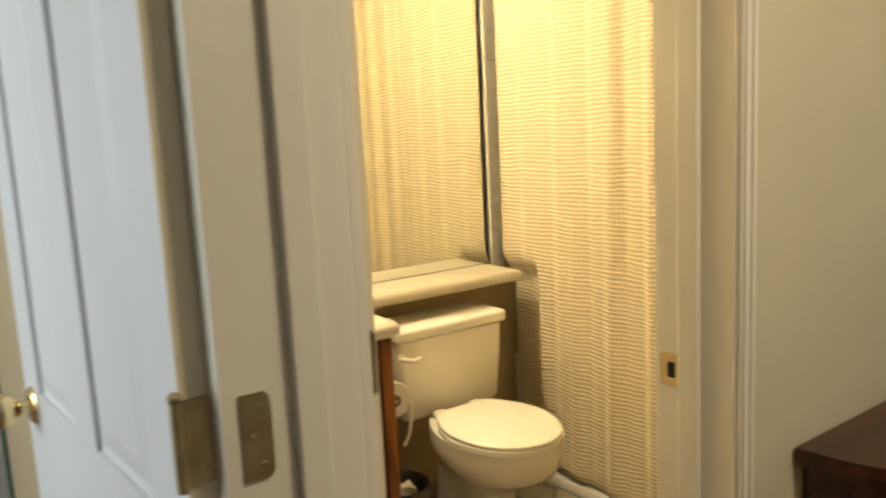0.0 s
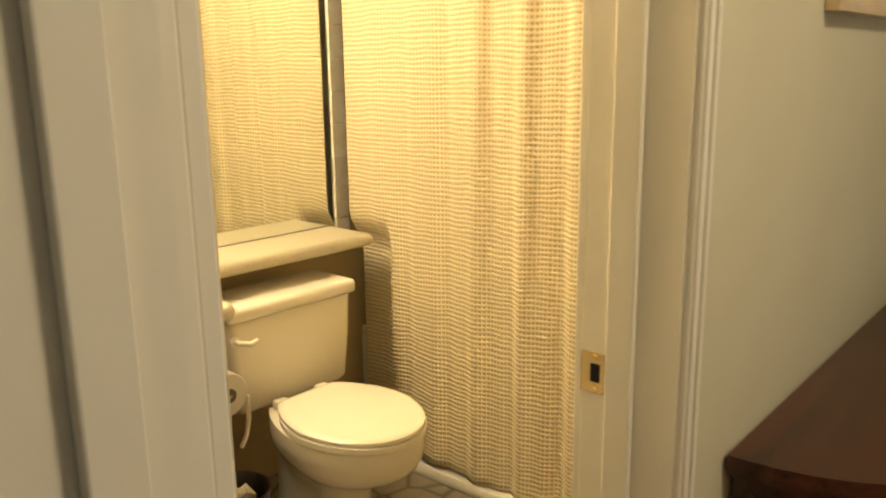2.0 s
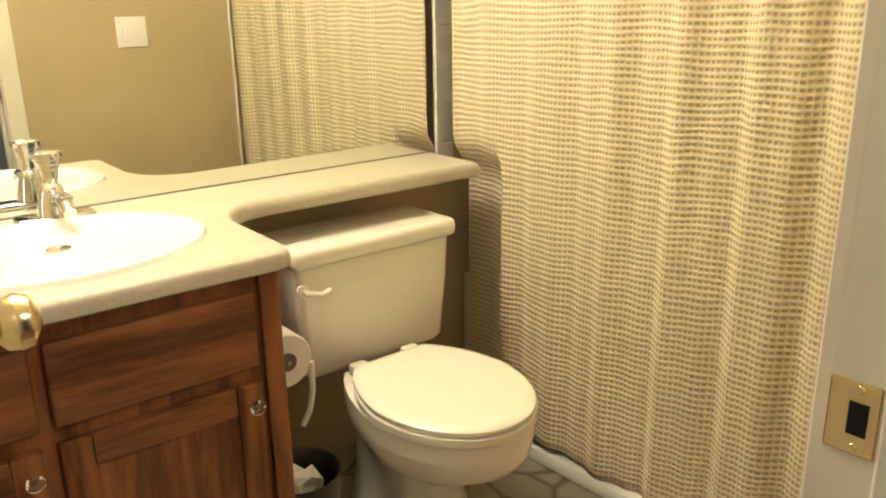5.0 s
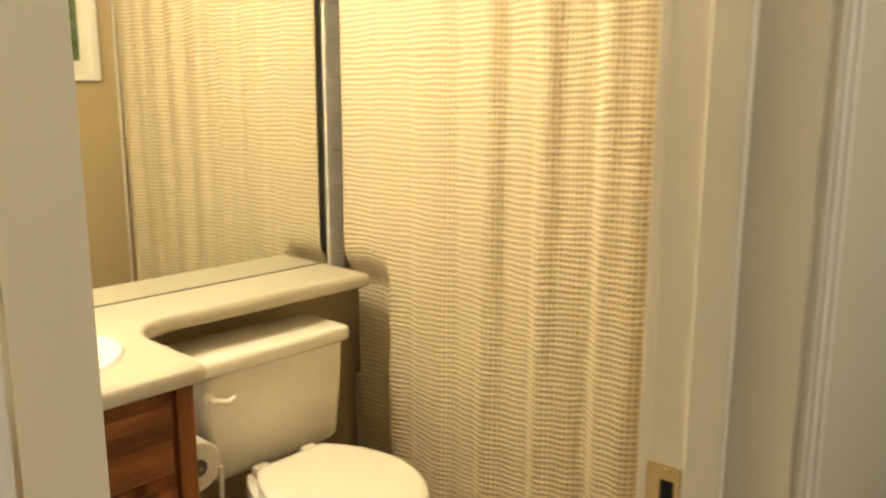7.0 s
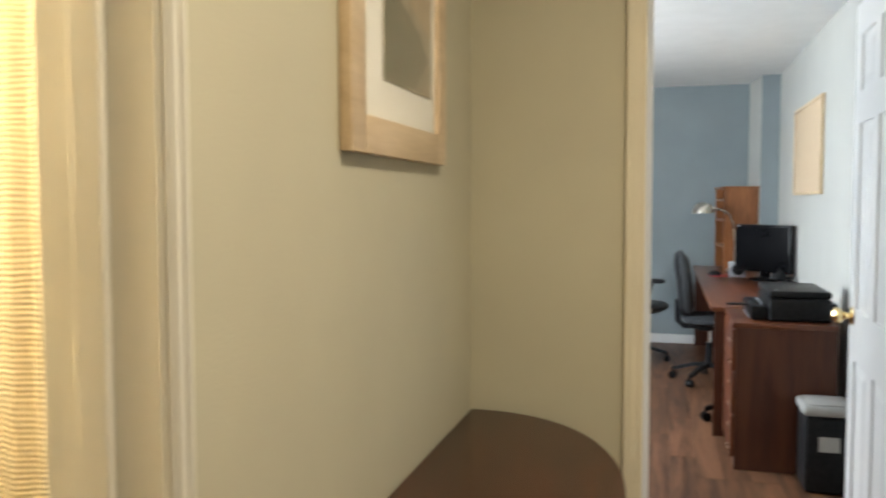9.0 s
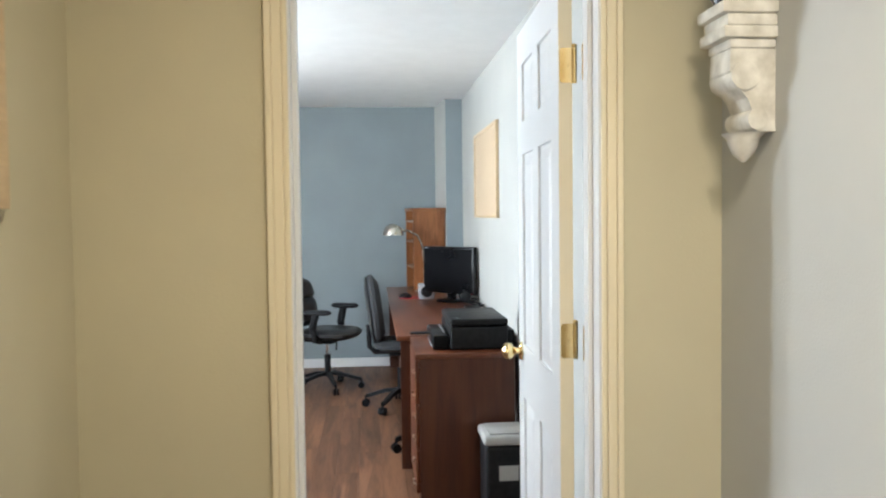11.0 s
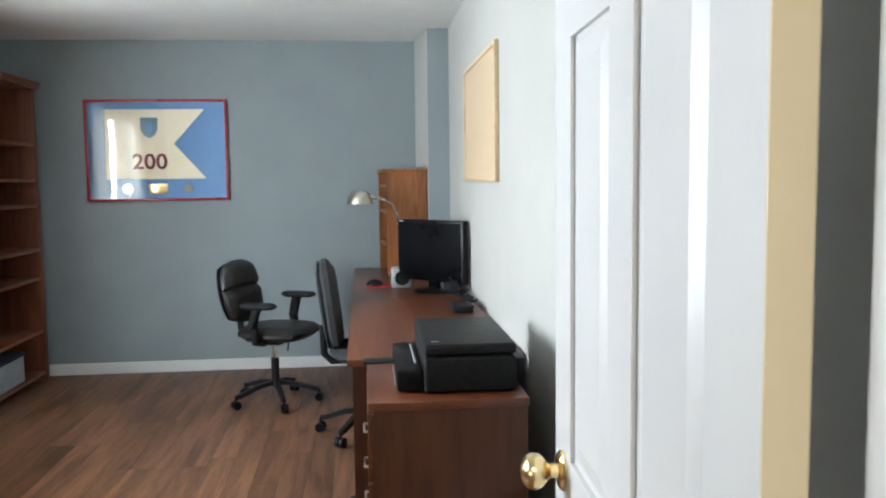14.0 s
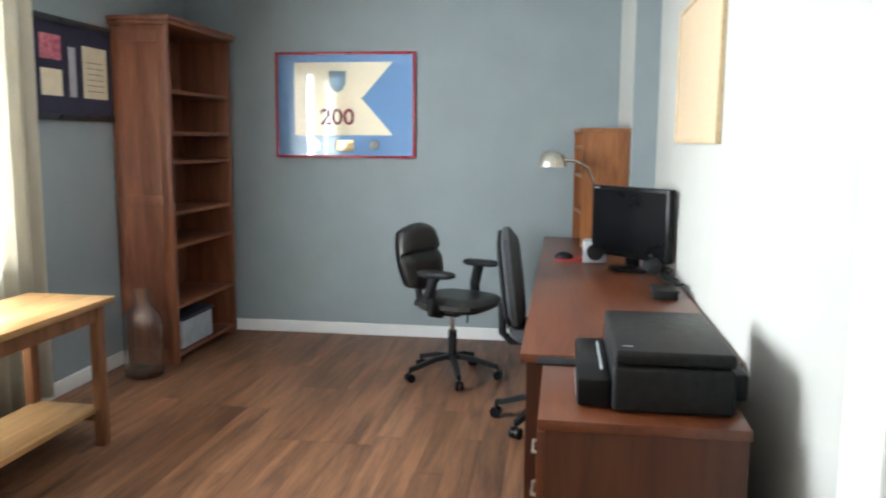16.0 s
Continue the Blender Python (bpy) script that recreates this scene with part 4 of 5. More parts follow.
cp = thing("corbel_ornament", "dark small ornament on the corbel", "ornament")
part("pot", lathe(B(), [(0.03, 1.851), (0.045, 1.88), (0.05, 1.93), (0.035, 1.97), (0.04, 1.98)], (CX, CY + 0.075, 0), 18), M_BLACK_WOOD, cp)

# ---------- office: desk wall ----------
d = thing("desk", "long red-cherry veneer office desk along the wall", "desk")
part("desktop", bx(B(), 4.06, 7.20, -1.46, -0.795, 0.725, 0.752, 0.003), M_CHERRY, d)
part("end_panel", bx(B(), 4.075, 4.10, -1.44, -0.815, 0.0, 0.725), M_CHERRY_SHADED_Z, d, "", False)
part("end_panel", bx(B(), 7.14, 7.165, -1.44, -0.815, 0.0, 0.725), M_CHERRY_SHADED_Z, d, "", False)
part("modesty_panel", bx(B(), 4.10, 7.14, -1.44, -1.42, 0.3, 0.725), M_CHERRY, d, "", False)
part("front_apron", bx(B(), 4.10, 7.14, -0.86, -0.84, 0.66, 0.725), M_CHERRY, d, "", False)
f = thing("file_cabinet", "red-cherry veneer drawer cabinet beside the desk", "cabinet")
part("body", bx(B(), 3.485, 4.055, -1.355, -0.885, 0.0, 0.722), M_CHERRY_SHADED_Z, f, "", False)
part("top", bx(B(), 3.478, 4.057, -1.36, -0.868, 0.722, 0.748, 0.002), M_CHERRY, f)
for z0, z1 in ((0.06, 0.27), (0.28, 0.49), (0.50, 0.71)):
    dr = part("drawer_front", bx(B(), 3.495, 4.045, -0.885, -0.866, z0, z1, 0.002), M_CHERRY, f)
    for dz in (0.04, 0.15):
        part("handle", tube(B(), [(3.52, -0.867, z0 + dz), (3.52, -0.856, z0 + dz), (3.6, -0.856, z0 + dz), (3.6, -0.867, z0 + dz)], 0.004), M_NICKEL, dr, "metal pull")


def printer():
    p = thing("printer", "black all-in-one inkjet printer with tilted panel", "printer")
    part("body", bx(B(), 0, 0.5, 0, 0.29, 0.004, 0.118, 0.012, 3), M_PLASTIC, p)
    part("scanner_lid", bx(B(), 0.0, 0.5, 0.0, 0.29, 0.121, 0.156, 0.012, 3), M_PLASTIC, p)
    part("side_bulge", bx(B(), 0.08, 0.42, -0.045, 0.002, 0.02, 0.09, 0.01), M_PLASTIC, p)
    part("front_block", bx(B(), 0.03, 0.47, 0.29, 0.375, 0.003, 0.075, 0.01), M_GLOSS_BLACK, p)
    cp = B()
    m = Matrix.Translation((0.12, 0.30, 0.07)) @ Matrix.Rotation(radians(-48), 4, "X")
    bx(cp, 0, 0.3, 0, 0.1, 0, 0.014, 0.004)
    bmesh.ops.transform(cp, matrix=m, verts=cp.verts)
    c = part("control_panel", cp, M_LIGHT_SILVER, p, "silver tilted control panel")
    sc = B()
    bx(sc, 0.1, 0.2, 0.02, 0.08, 0.0142, 0.016)
    bmesh.ops.transform(sc, matrix=m, verts=sc.verts)
    part("display", sc, M_SCREEN, c, "", False)
    tr = B()
    bx(tr, 0.19, 0.26, 0.33, 0.48, 0.058, 0.066, 0.003)
    part("paper_tray", tr, M_PLASTIC, p)
    part("badge", bx(B(), 0.05, 0.056, 0.24, 0.265, 0.156, 0.1575), M_LIGHT_SILVER, p, "", False)
    return p


put(printer(), 3.55, -1.335, 0.748)
m = thing("monitor", "black flat-screen monitor on a stand", "monitor")
part("bezel", bx(B(), -0.268, 0.268, -0.02, 0.02, 0.062, 0.425, 0.006), M_GLOSS_BLACK, m)
part("screen", bx(B(), -0.25, 0.25, 0.02, 0.0215, 0.085, 0.405), M_SCREEN, m, "", False)
part("badge", bx(B(), 0.215, 0.25, 0.0202, 0.0212, 0.409, 0.417), M_LIGHT_SILVER, m, "", False)
part("power_light", bx(B(), -0.245, -0.238, 0.0202, 0.0212, 0.07, 0.076), M_RED, m, "", False)
part("neck", bx(B(), -0.04, 0.04, -0.035, -0.01, 0.015, 0.2, 0.005), M_GLOSS_BLACK, m)
part("base", lathe(B(), [(0.13, 0), (0.13, 0.01), (0.11, 0.018), (0.03, 0.022)], (0, -0.01, 0), 32, sx=1.0, sy=0.75), M_GLOSS_BLACK, m)
m.matrix_basis = pose(5.82, -1.262, 0.753, 0, 0, 41)

hutch = thing("desk_hutch", "tall oak storage tower standing on the desk", "cabinet")
part("back", bx(B(), 6.72, 7.18, -1.315, -1.305, 0.753, 1.465), M_HUTCH, hutch, "", False)
part("side", bx(B(), 6.70, 6.72, -1.315, -1.03, 0.753, 1.465), M_HUTCH, hutch, "", False)
part("side", bx(B(), 7.18, 7.20, -1.315, -1.03, 0.753, 1.465), M_HUTCH, hutch, "", False)
part("top", bx(B(), 6.69, 7.205, -1.32, -1.02, 1.465, 1.488, 0.004), M_HUTCH, hutch)
for z in (0.95, 1.18, 1.36):
    part("shelf", bx(B(), 6.72, 7.18, -1.305, -1.035, z, z + 0.018), M_HUTCH, hutch, "", False)

hutch.matrix_basis = Matrix.Translation((6.70, -1.315, 0)) @ Matrix.Rotation(radians(5), 4, "Z") @ Matrix.Translation((-6.70, 1.318, 0))

l = thing("desk_lamp", "nickel gooseneck desk lamp with dome shade", "desk lamp")
part("arm", tube(B(), [(6.66, -1.12, 0.77), (6.62, -1.12, 1.0), (6.60, -1.1, 1.16), (6.57, -1.06, 1.25), (6.54, -0.98, 1.29), (6.53, -0.92, 1.295)], 0.009), M_NICKEL, l)
part("shade", lathe(B(), [(0.085, -0.045), (0.088, -0.045), (0.082, -0.01), (0.062, 0.028), (0.03, 0.046), (0.006, 0.05)], (6.52, -0.845, 1.30), 28), M_NICKEL, l)
part("socket", rod(B(), (6.53, -0.93, 1.295), (6.52, -0.86, 1.30), 0.022), M_NICKEL, l)
part("base", lathe(B(), [(0.085, 0.753), (0.085, 0.765), (0.06, 0.775), (0.012, 0.78)], (6.66, -1.12, 0), 28), M_NICKEL, l)

s = thing("speaker", "small silver desktop speaker with round cone", "speaker")
part("box", bx(B(), 6.0, 6.12, -1.16, -1.03, 0.753, 0.875, 0.012, 3), M_LIGHT_SILVER, s)
part("cone", lathe(B(), [(0.046, 0), (0.042, 0.004), (0.026, 0.001), (0.008, 0.004)], (6.0, -1.095, 0.815), 24, turn=Matrix.Rotation(radians(-90), 4, "Y")), M_PLASTIC, s, "dark speaker cone")
mp = thing("mouse_pad", "red mouse pad on the desk", "mouse pad")
part("pad", bx(B(), 6.05, 6.28, -1.08, -0.88, 0.753, 0.757, 0.002), M_RED, mp)
ms = thing("mouse", "black computer mouse on red pad", "mouse")
b = B()
bmesh.ops.create_uvsphere(b, u_segments=20, v_segments=12, radius=1, matrix=Matrix.Translation((6.16, -0.93, 0.757)) @ Matrix.Diagonal((0.035, 0.055, 0.036, 1)))
bmesh.ops.delete(b, geom=[v for v in b.verts if v.co.z < 0.7565], context="VERTS")
part("shell", b, M_GLOSS_BLACK, ms)
cl = thing("desk_cables", "tangled black cables and adapter on desk", "cables")
for i in range(5):
    pts = []
    for k in range(9):
        pts.append((5.15 + k * 0.07 + 0.03 * math.sin(k * 1.7 + i), -1.41 + 0.035 * math.sin(k * 1.1 + i * 2), 0.762 + 0.012 * (i % 3) + 0.01 * math.sin(k + i)))
    part("cable", tube(B(), pts, 0.005, 8), M_PLASTIC, cl)
part("adapter", bx(B(), 5.02, 5.2, -1.40, -1.3, 0.753, 0.79, 0.006), M_PLASTIC, cl)
hd = thing("headset", "black headset lying by the monitor", "headset")
for x in (5.62, 5.74):
    part("ear_cup", lathe(B(), [(0.03, 0), (0.04, 0.008), (0.04, 0.025), (0.02, 0.035)], (x, -1.36, 0.8), 20, turn=Matrix.Rotation(radians(-70), 4, "Y")), M_PLASTIC, hd)
part("band", tube(B(), [(5.62 + 0.06 - 0.06 * math.cos(a * math.pi / 8), -1.36 - 0.01 * math.sin(a), 0.80 + 0.05 * math.sin(a * math.pi / 8)) for a in range(9)], 0.007), M_PLASTIC, hd)

t = thing("trash_can", "black waste bin with grey flip lid", "waste bin")
b = B()
bx(b, 3.21, 3.44, -1.39, -1.17, 0.0, 0.36, 0.02, 3)
part("body", b, M_PLASTIC, t)
part("lid", bx(B(), 3.20, 3.45, -1.40, -1.16, 0.362, 0.41, 0.018, 3), M_LID_GREY, t, "grey plastic lid")
part("flap", bx(B(), 3.225, 3.425, -1.37, -1.19, 0.41, 0.417, 0.004), M_LID_GREY, t)
part("logo_bar", bx(B(), 3.2085, 3.2095, -1.32, -1.23, 0.2, 0.27), M_LID_GREY, t, "grey square marking", False)

k = thing("cork_board", "cork notice board in a slim wood frame", "notice board")
part("cork", bx(B(), 4.66, 5.72, Y_R + 0.001, Y_R + 0.014, 1.415, 2.01), M_CORK, k, "", False)
for a in ((4.645, 4.665, 1.40, 2.02), (5.715, 5.735, 1.40, 2.02)):
    part("frame_side", bx(B(), a[0], a[1], Y_R + 0.001, Y_R + 0.022, a[2], a[3], 0.002), M_FRAME_MAPLE, k)
for z in (1.40, 2.0):
    part("frame_rail", bx(B(), 4.665, 5.715, Y_R + 0.001, Y_R + 0.022, z, z + 0.02, 0.002), M_FRAME_MAPLE, k)


# ---------- office chairs ----------
def star_base(parent, r=0.29):
    for i in range(5):
        a = radians(72 * i + 20)
        ca, sa = math.cos(a), math.sin(a)
        leg = B()
        pts = [(0.03, 0.135, 0.022), (0.12, 0.125, 0.02), (r - 0.03, 0.085, 0.015), (r, 0.08, 0.014)]
        prev = None
        for rr, z, w in pts:
            ring = [leg.verts.new((ca * rr - sa * s * w, sa * rr + ca * s * w, z + q * 0.014)) for s, q in ((-1, -1), (1, -1), (0.8, 1), (-0.8, 1))]
            if prev:
                for j in range(4):
                    leg.faces.new((prev[j], prev[(j + 1) % 4], ring[(j + 1) % 4], ring[j]))
            else:
                leg.faces.new(ring)
            prev = ring
        leg.faces.new(prev)
        lg = part("base_leg", leg, M_PLASTIC, parent)
        c = B()
        for s in (-0.014, 0.014):
            p0 = Vector((ca * r - sa * s, sa * r + ca * s, 0.028))
            dv = Vector((-sa, ca, 0)) * 0.009
            rod(c, p0 - dv, p0 + dv, 0.028, seg=16)
        rod(c, (ca * r, sa * r, 0.04), (ca * r, sa * r, 0.085), 0.008, seg=8)
        part("caster", c, M_GLOSS_BLACK, lg)
    part("gas_lift", rod(B(), (0, 0, 0.11), (0, 0, 0.30), 0.027), M_PLASTIC, parent)
    part("lift_piston", rod(B(), (0, 0, 0.30), (0, 0, 0.42), 0.015), M_CHROME, parent)
    part("tilt_box", bx(B(), -0.09, 0.07, -0.07, 0.07, 0.395, 0.44, 0.01), M_PLASTIC, parent)


def cushion(bm, pts_w, cy, thick, m, rows=8, cols=12, tufts=0):
    """Rounded pad in local uv, transformed by m."""
    w, h = pts_w
    top, bot = [], []
    for s, store in ((1, top), (-1, bot)):
        for i in range(rows + 1):
            row = []
            for j in range(cols + 1):
                u, v = j / cols * 2 - 1, i / rows * 2 - 1
                x = u * w * math.sqrt(max(0, 1 - 0.38 * v * v))
                y = v * h * math.sqrt(max(0, 1 - 0.32 * u * u))
                e = (1 - u ** 6) * (1 - v ** 6)
                z = s * thick * (0.25 + 0.75 * max(0, e) ** 0.5)
                if tufts and s > 0:
                    z -= thick * 0.55 * math.exp(-((v - 0.1) / 0.09) ** 2)
                row.append(bm.verts.new(m @ Vector((x, y, z))))
            store.append(row)
    for g, flip in ((top, 0), (bot, 1)):
        for r0, r1 in zip(g, g[1:]):
            for j in range(cols):
                f = (r0[j], r0[j + 1], r1[j + 1], r1[j])
                bm.faces.new(f[::-1] if flip else f)
    rim_t = top[0] + [r[-1] for r in top[1:]] + top[-1][-2::-1] + [r[0] for r in top[-2:0:-1]]
    rim_b = bot[0] + [r[-1] for r in bot[1:]] + bot[-1][-2::-1] + [r[0] for r in bot[-2:0:-1]]
    n = len(rim_t)
    for i in range(n):
        bm.faces.new((rim_t[i], rim_t[(i + 1) % n], rim_b[(i + 1) % n], rim_b[i]))
    return bm


def leather_chair():
    """Task chair facing +x."""
    c = thing("office_chair", "black padded leather office chair with armrests", "office chair", "office chairs")
    star_base(c)
    part("seat", cushion(B(), (0.25, 0.245), 0, 0.045, Matrix.Translation((0.04, 0, 0.485))), M_LEATHER, c)
    m = Matrix.Translation((-0.235, 0, 0.745)) @ Matrix.Rotation(radians(-12), 4, "Y") @ Matrix(((0, 0, 1, 0), (1, 0, 0, 0), (0, 1, 0, 0), (0, 0, 0, 1)))
    part("backrest", cushion(B(), (0.215, 0.21), 0, 0.055, m, 16, 12, tufts=1), M_LEATHER, c, "tufted leather back pad")
    sh = Matrix.Translation((-0.285, 0, 0.735)) @ Matrix.Rotation(radians(-12), 4, "Y") @ Matrix(((0, 0, 1, 0), (1, 0, 0, 0), (0, 1, 0, 0), (0, 0, 0, 1)))
    part("back_shell", cushion(B(), (0.2, 0.2), 0, 0.018, sh), M_GLOSS_BLACK, c)
    part("back_bar", tube(B(), [(-0.05, 0, 0.42), (-0.2, 0, 0.42), (-0.245, 0, 0.46), (-0.262, 0, 0.6)], 0.022), M_PLASTIC, c)
    for s in (-1, 1):
        part("arm_post", tube(B(), [(0.03, s * 0.2, 0.445), (0.02, s * 0.275, 0.46), (0.0, s * 0.285, 0.55), (0.03, s * 0.285, 0.675)], 0.033), M_PLASTIC, c)
        part("arm_pad", cushion(B(), (0.13, 0.048), 0, 0.02, Matrix.Translation((0.045, s * 0.285, 0.69))), M_PLASTIC, c)
    part("tilt_lever", tube(B(), [(0.0, 0.05, 0.42), (0.0, 0.17, 0.41), (-0.01, 0.22, 0.35), (-0.02, 0.225, 0.3)], 0.006), M_PLASTIC, c)
    return c


ch = leather_chair()
ch.matrix_basis = pose(6.28, -0.285, 0, 0, 0, -112) @ Matrix.Diagonal((0.95, 0.95, 0.96, 1))


def cloth_chair():
    c = thing("office_chair", "charcoal cloth task chair tucked under the desk", "office chair", "office chairs")
    star_base(c, 0.27)
    part("seat", cushion(B(), (0.23, 0.23), 0, 0.04, Matrix.Translation((0.03, 0, 0.475))), M_MESHCLOTH, c)
    m = Matrix.Translation((-0.19, 0, 0.74)) @ Matrix.Rotation(radians(-7), 4, "Y") @ Matrix(((0, 0, 1, 0), (1, 0, 0, 0), (0, 1, 0, 0), (0, 0, 0, 1)))
    part("backrest", cushion(B(), (0.21, 0.25), 0, 0.055, m), M_MESHCLOTH, c)
    m = Matrix.Translation((-0.225, 0, 0.735)) @ Matrix.Rotation(radians(-7), 4, "Y") @ Matrix(((0, 0, 1, 0), (1, 0, 0, 0), (0, 1, 0, 0), (0, 0, 0, 1)))
    part("back_shell", cushion(B(), (0.2, 0.24), 0, 0.016, m), M_PLASTIC, c)
    part("back_bar", tube(B(), [(-0.05, 0, 0.42), (-0.19, 0, 0.42), (-0.23, 0, 0.46), (-0.235, 0, 0.62)], 0.02), M_PLASTIC, c)
    return c


put(cloth_chair(), 5.55, -0.865, 0, -88)
st = thing("rolling_stool", "low black rolling stool pushed under the desk", "stool")
star_base(st, 0.25)
part("seat", cushion(B(), (0.17, 0.17), 0, 0.035, Matrix.Translation((0, 0, 0.465))), M_MESHCLOTH, st)
put(st, 4.47, -1.03, 0, 15)

# ---------- office: far wall ----------
FX = X_FAR - 0.001
fl = thing("framed_flag", "red-framed cream swallowtail flag on blue mat", "picture")
Y0, Y1, Z0, Z1 = 0.115, 1.125, 1.28, 2.015
for a in ((Y0, Y0 + 0.018, Z0, Z1), (Y1 - 0.018, Y1, Z0, Z1)):
    part("frame_side", bx(B(), FX - 0.026, FX, a[0], a[1], a[2], a[3], 0.003), M_RED, fl)
for z in (Z0, Z1 - 0.018):
    part("frame_rail", bx(B(), FX - 0.026, FX, Y0 + 0.018, Y1 - 0.018, z, z + 0.018, 0.003), M_RED, fl)
part("mat_board", bx(B(), FX - 0.008, FX, Y0 + 0.016, Y1 - 0.016, Z0 + 0.016, Z1 - 0.016), M_BLUE, fl, "blue mat board", False)
fm = Matrix(((0, 0, -1, FX), (1, 0, 0, 0), (0, 1, 0, 0), (0, 0, 0, 1)))
part("flag", slab(B(), [(0.985, 1.945), (0.275, 1.945), (0.50, 1.695), (0.275, 1.44), (0.985, 1.44)], 0.0085, 0.011, fm), M_CREAM, fl, "cream swallowtail guidon", False)
part("shield", slab(B(), [(0.735, 1.885), (0.61, 1.885), (0.612, 1.80), (0.635, 1.755), (0.672, 1.735), (0.71, 1.755), (0.733, 1.80)], 0.0112, 0.0125, fm), M_SHIELD, fl, "slate shield badge", False)
part("shield_emblem", slab(B(), [(0.69, 1.85), (0.655, 1.85), (0.65, 1.80), (0.672, 1.77), (0.695, 1.80)], 0.0127, 0.0135, fm), M_BLUE, fl, "", False)
txt = bpy.data.curves.new("numerals", "FONT")
txt.body, txt.size, txt.extrude, txt.align_x = "200", 0.155, 0.0008, "CENTER"
txt.offset = 0.003
tmp = new("numerals_curve", txt)
bpy.context.view_layer.update()
tm = bpy.data.meshes.new_from_object(tmp.evaluated_get(bpy.context.evaluated_depsgraph_get()))
bpy.data.objects.remove(tmp)
num = new("numerals", tm)
tm.materials.clear()
tm.materials.append(M_MAROON)
num.parent = fl
num["label"] = "maroon numerals 200"
num.matrix_basis = pose(FX - 0.0125, 0.675, 1.515, 90, 0, -90) @ Matrix.Diagonal((1.08, 1, 1, 1))
part("plaque", bx(B(), FX - 0.012, FX - 0.0082, 0.555, 0.695, 1.33, 1.405, 0.001), M_GOLD, fl, "brass plaque")
for y in (0.41, 0.84):
    part("coin", lathe(B(), [(0.036, 0), (0.034, 0.003)], (FX - 0.0085, y, 1.37), 24, turn=Matrix.Rotation(radians(-90), 4, "Y")), M_CHROME, fl, "silver coin")
g = part("glass", bx(B(), FX - 0.021, FX - 0.0195, Y0 + 0.016, Y1 - 0.016, Z0 + 0.016, Z1 - 0.016), M_GLASS, fl, "", False)
g.visible_shadow = False

# bookcase
bc = thing("bookcase", "tall open cherry bookcase, empty but one bin", "bookcase")
X0, X1, YF, YB, ZT = 6.22, 7.14, 1.43, 1.795, 2.08
for x in (X0, X1 - 0.035):
    part("side_panel", bx(B(), x, x + 0.035, YF, YB, 0, ZT, 0.003), M_CASE, bc)
for a in ((YF + 0.01, YF + 0.06), (YB - 0.06, YB - 0.01)):
    part("side_stile", bx(B(), X0 - 0.008, X0, a[0], a[1], 0.02, ZT - 0.02, 0.002), M_CASE, bc)
for z in (0.04, 1.0, 1.98):
    part("side_rail", bx(B(), X0 - 0.008, X0, YF + 0.06, YB - 0.06, z, z + 0.06, 0.002), M_CASE, bc)
part("back_panel", bx(B(), X0 + 0.035, X1 - 0.035, YB - 0.012, YB, 0.05, ZT), M_CASE, bc, "", False)
for i, z in enumerate((0.348, 0.727, 0.933, 1.248, 1.427, 1.679)):
    part("shelf", bx(B(), X0 + 0.035, X1 - 0.035, YF + 0.012, YB - 0.012, z, z + 0.022, 0.002), M_CASE, bc)
part("bottom_shelf", bx(B(), X0 + 0.035, X1 - 0.035, YF + 0.012, YB - 0.012, 0.045, 0.067), M_CASE, bc)
part("top_board", bx(B(), X0 - 0.02, X1 + 0.02, YF - 0.02, YB, ZT, ZT + 0.025, 0.004), M_CASE, bc)
part("crown", bx(B(), X0 - 0.032, X1 + 0.032, YF - 0.032, YB, ZT + 0.025, ZT + 0.05, 0.006), M_CASE, bc)
sb = thing("storage_bin", "frosted plastic storage bin with dark lid", "storage bin")
part("tub", bx(B(), 6.36, 6.80, 1.46, 1.72, 0.068, 0.25, 0.012), M_BIN_CLEAR, sb)
part("lid", bx(B(), 6.35, 6.81, 1.45, 1.73, 0.25, 0.275, 0.006), M_NAVY, sb, "dark lid")

# window wall: framed certificates, drape, window, bench, bottle
p = picture_frame("framed_certificates", "black-framed navy mat with photo and certificates", 0.86, 0.55, 0.035, 0.025, M_BLACK_WOOD, M_NAVY, False)
part("photo", bx(B(), 0.11, 0.29, -0.0155, -0.012, 0.32, 0.45), M_PHOTO, p, "red flower photograph", False)
part("note", bx(B(), 0.11, 0.29, -0.0155, -0.012, 0.13, 0.27), M_PARCH, p, "small parchment card", False)
part("certificate", bx(B(), 0.49, 0.73, -0.0155, -0.012, 0.13, 0.42), M_PARCH, p, "parchment certificate", False)
for i in range(6):
    part("text_line", bx(B(), 0.53, 0.69, -0.0162, -0.0154, 0.17 + i * 0.032, 0.174 + i * 0.032), M_INK, p, "", False)
part("seal", bx(B(), 0.36, 0.42, -0.0155, -0.012, 0.13, 0.4), M_LIGHT_SILVER, p, "grey ribbon strip", False)
put(p, 5.43, Y_L, 1.50)


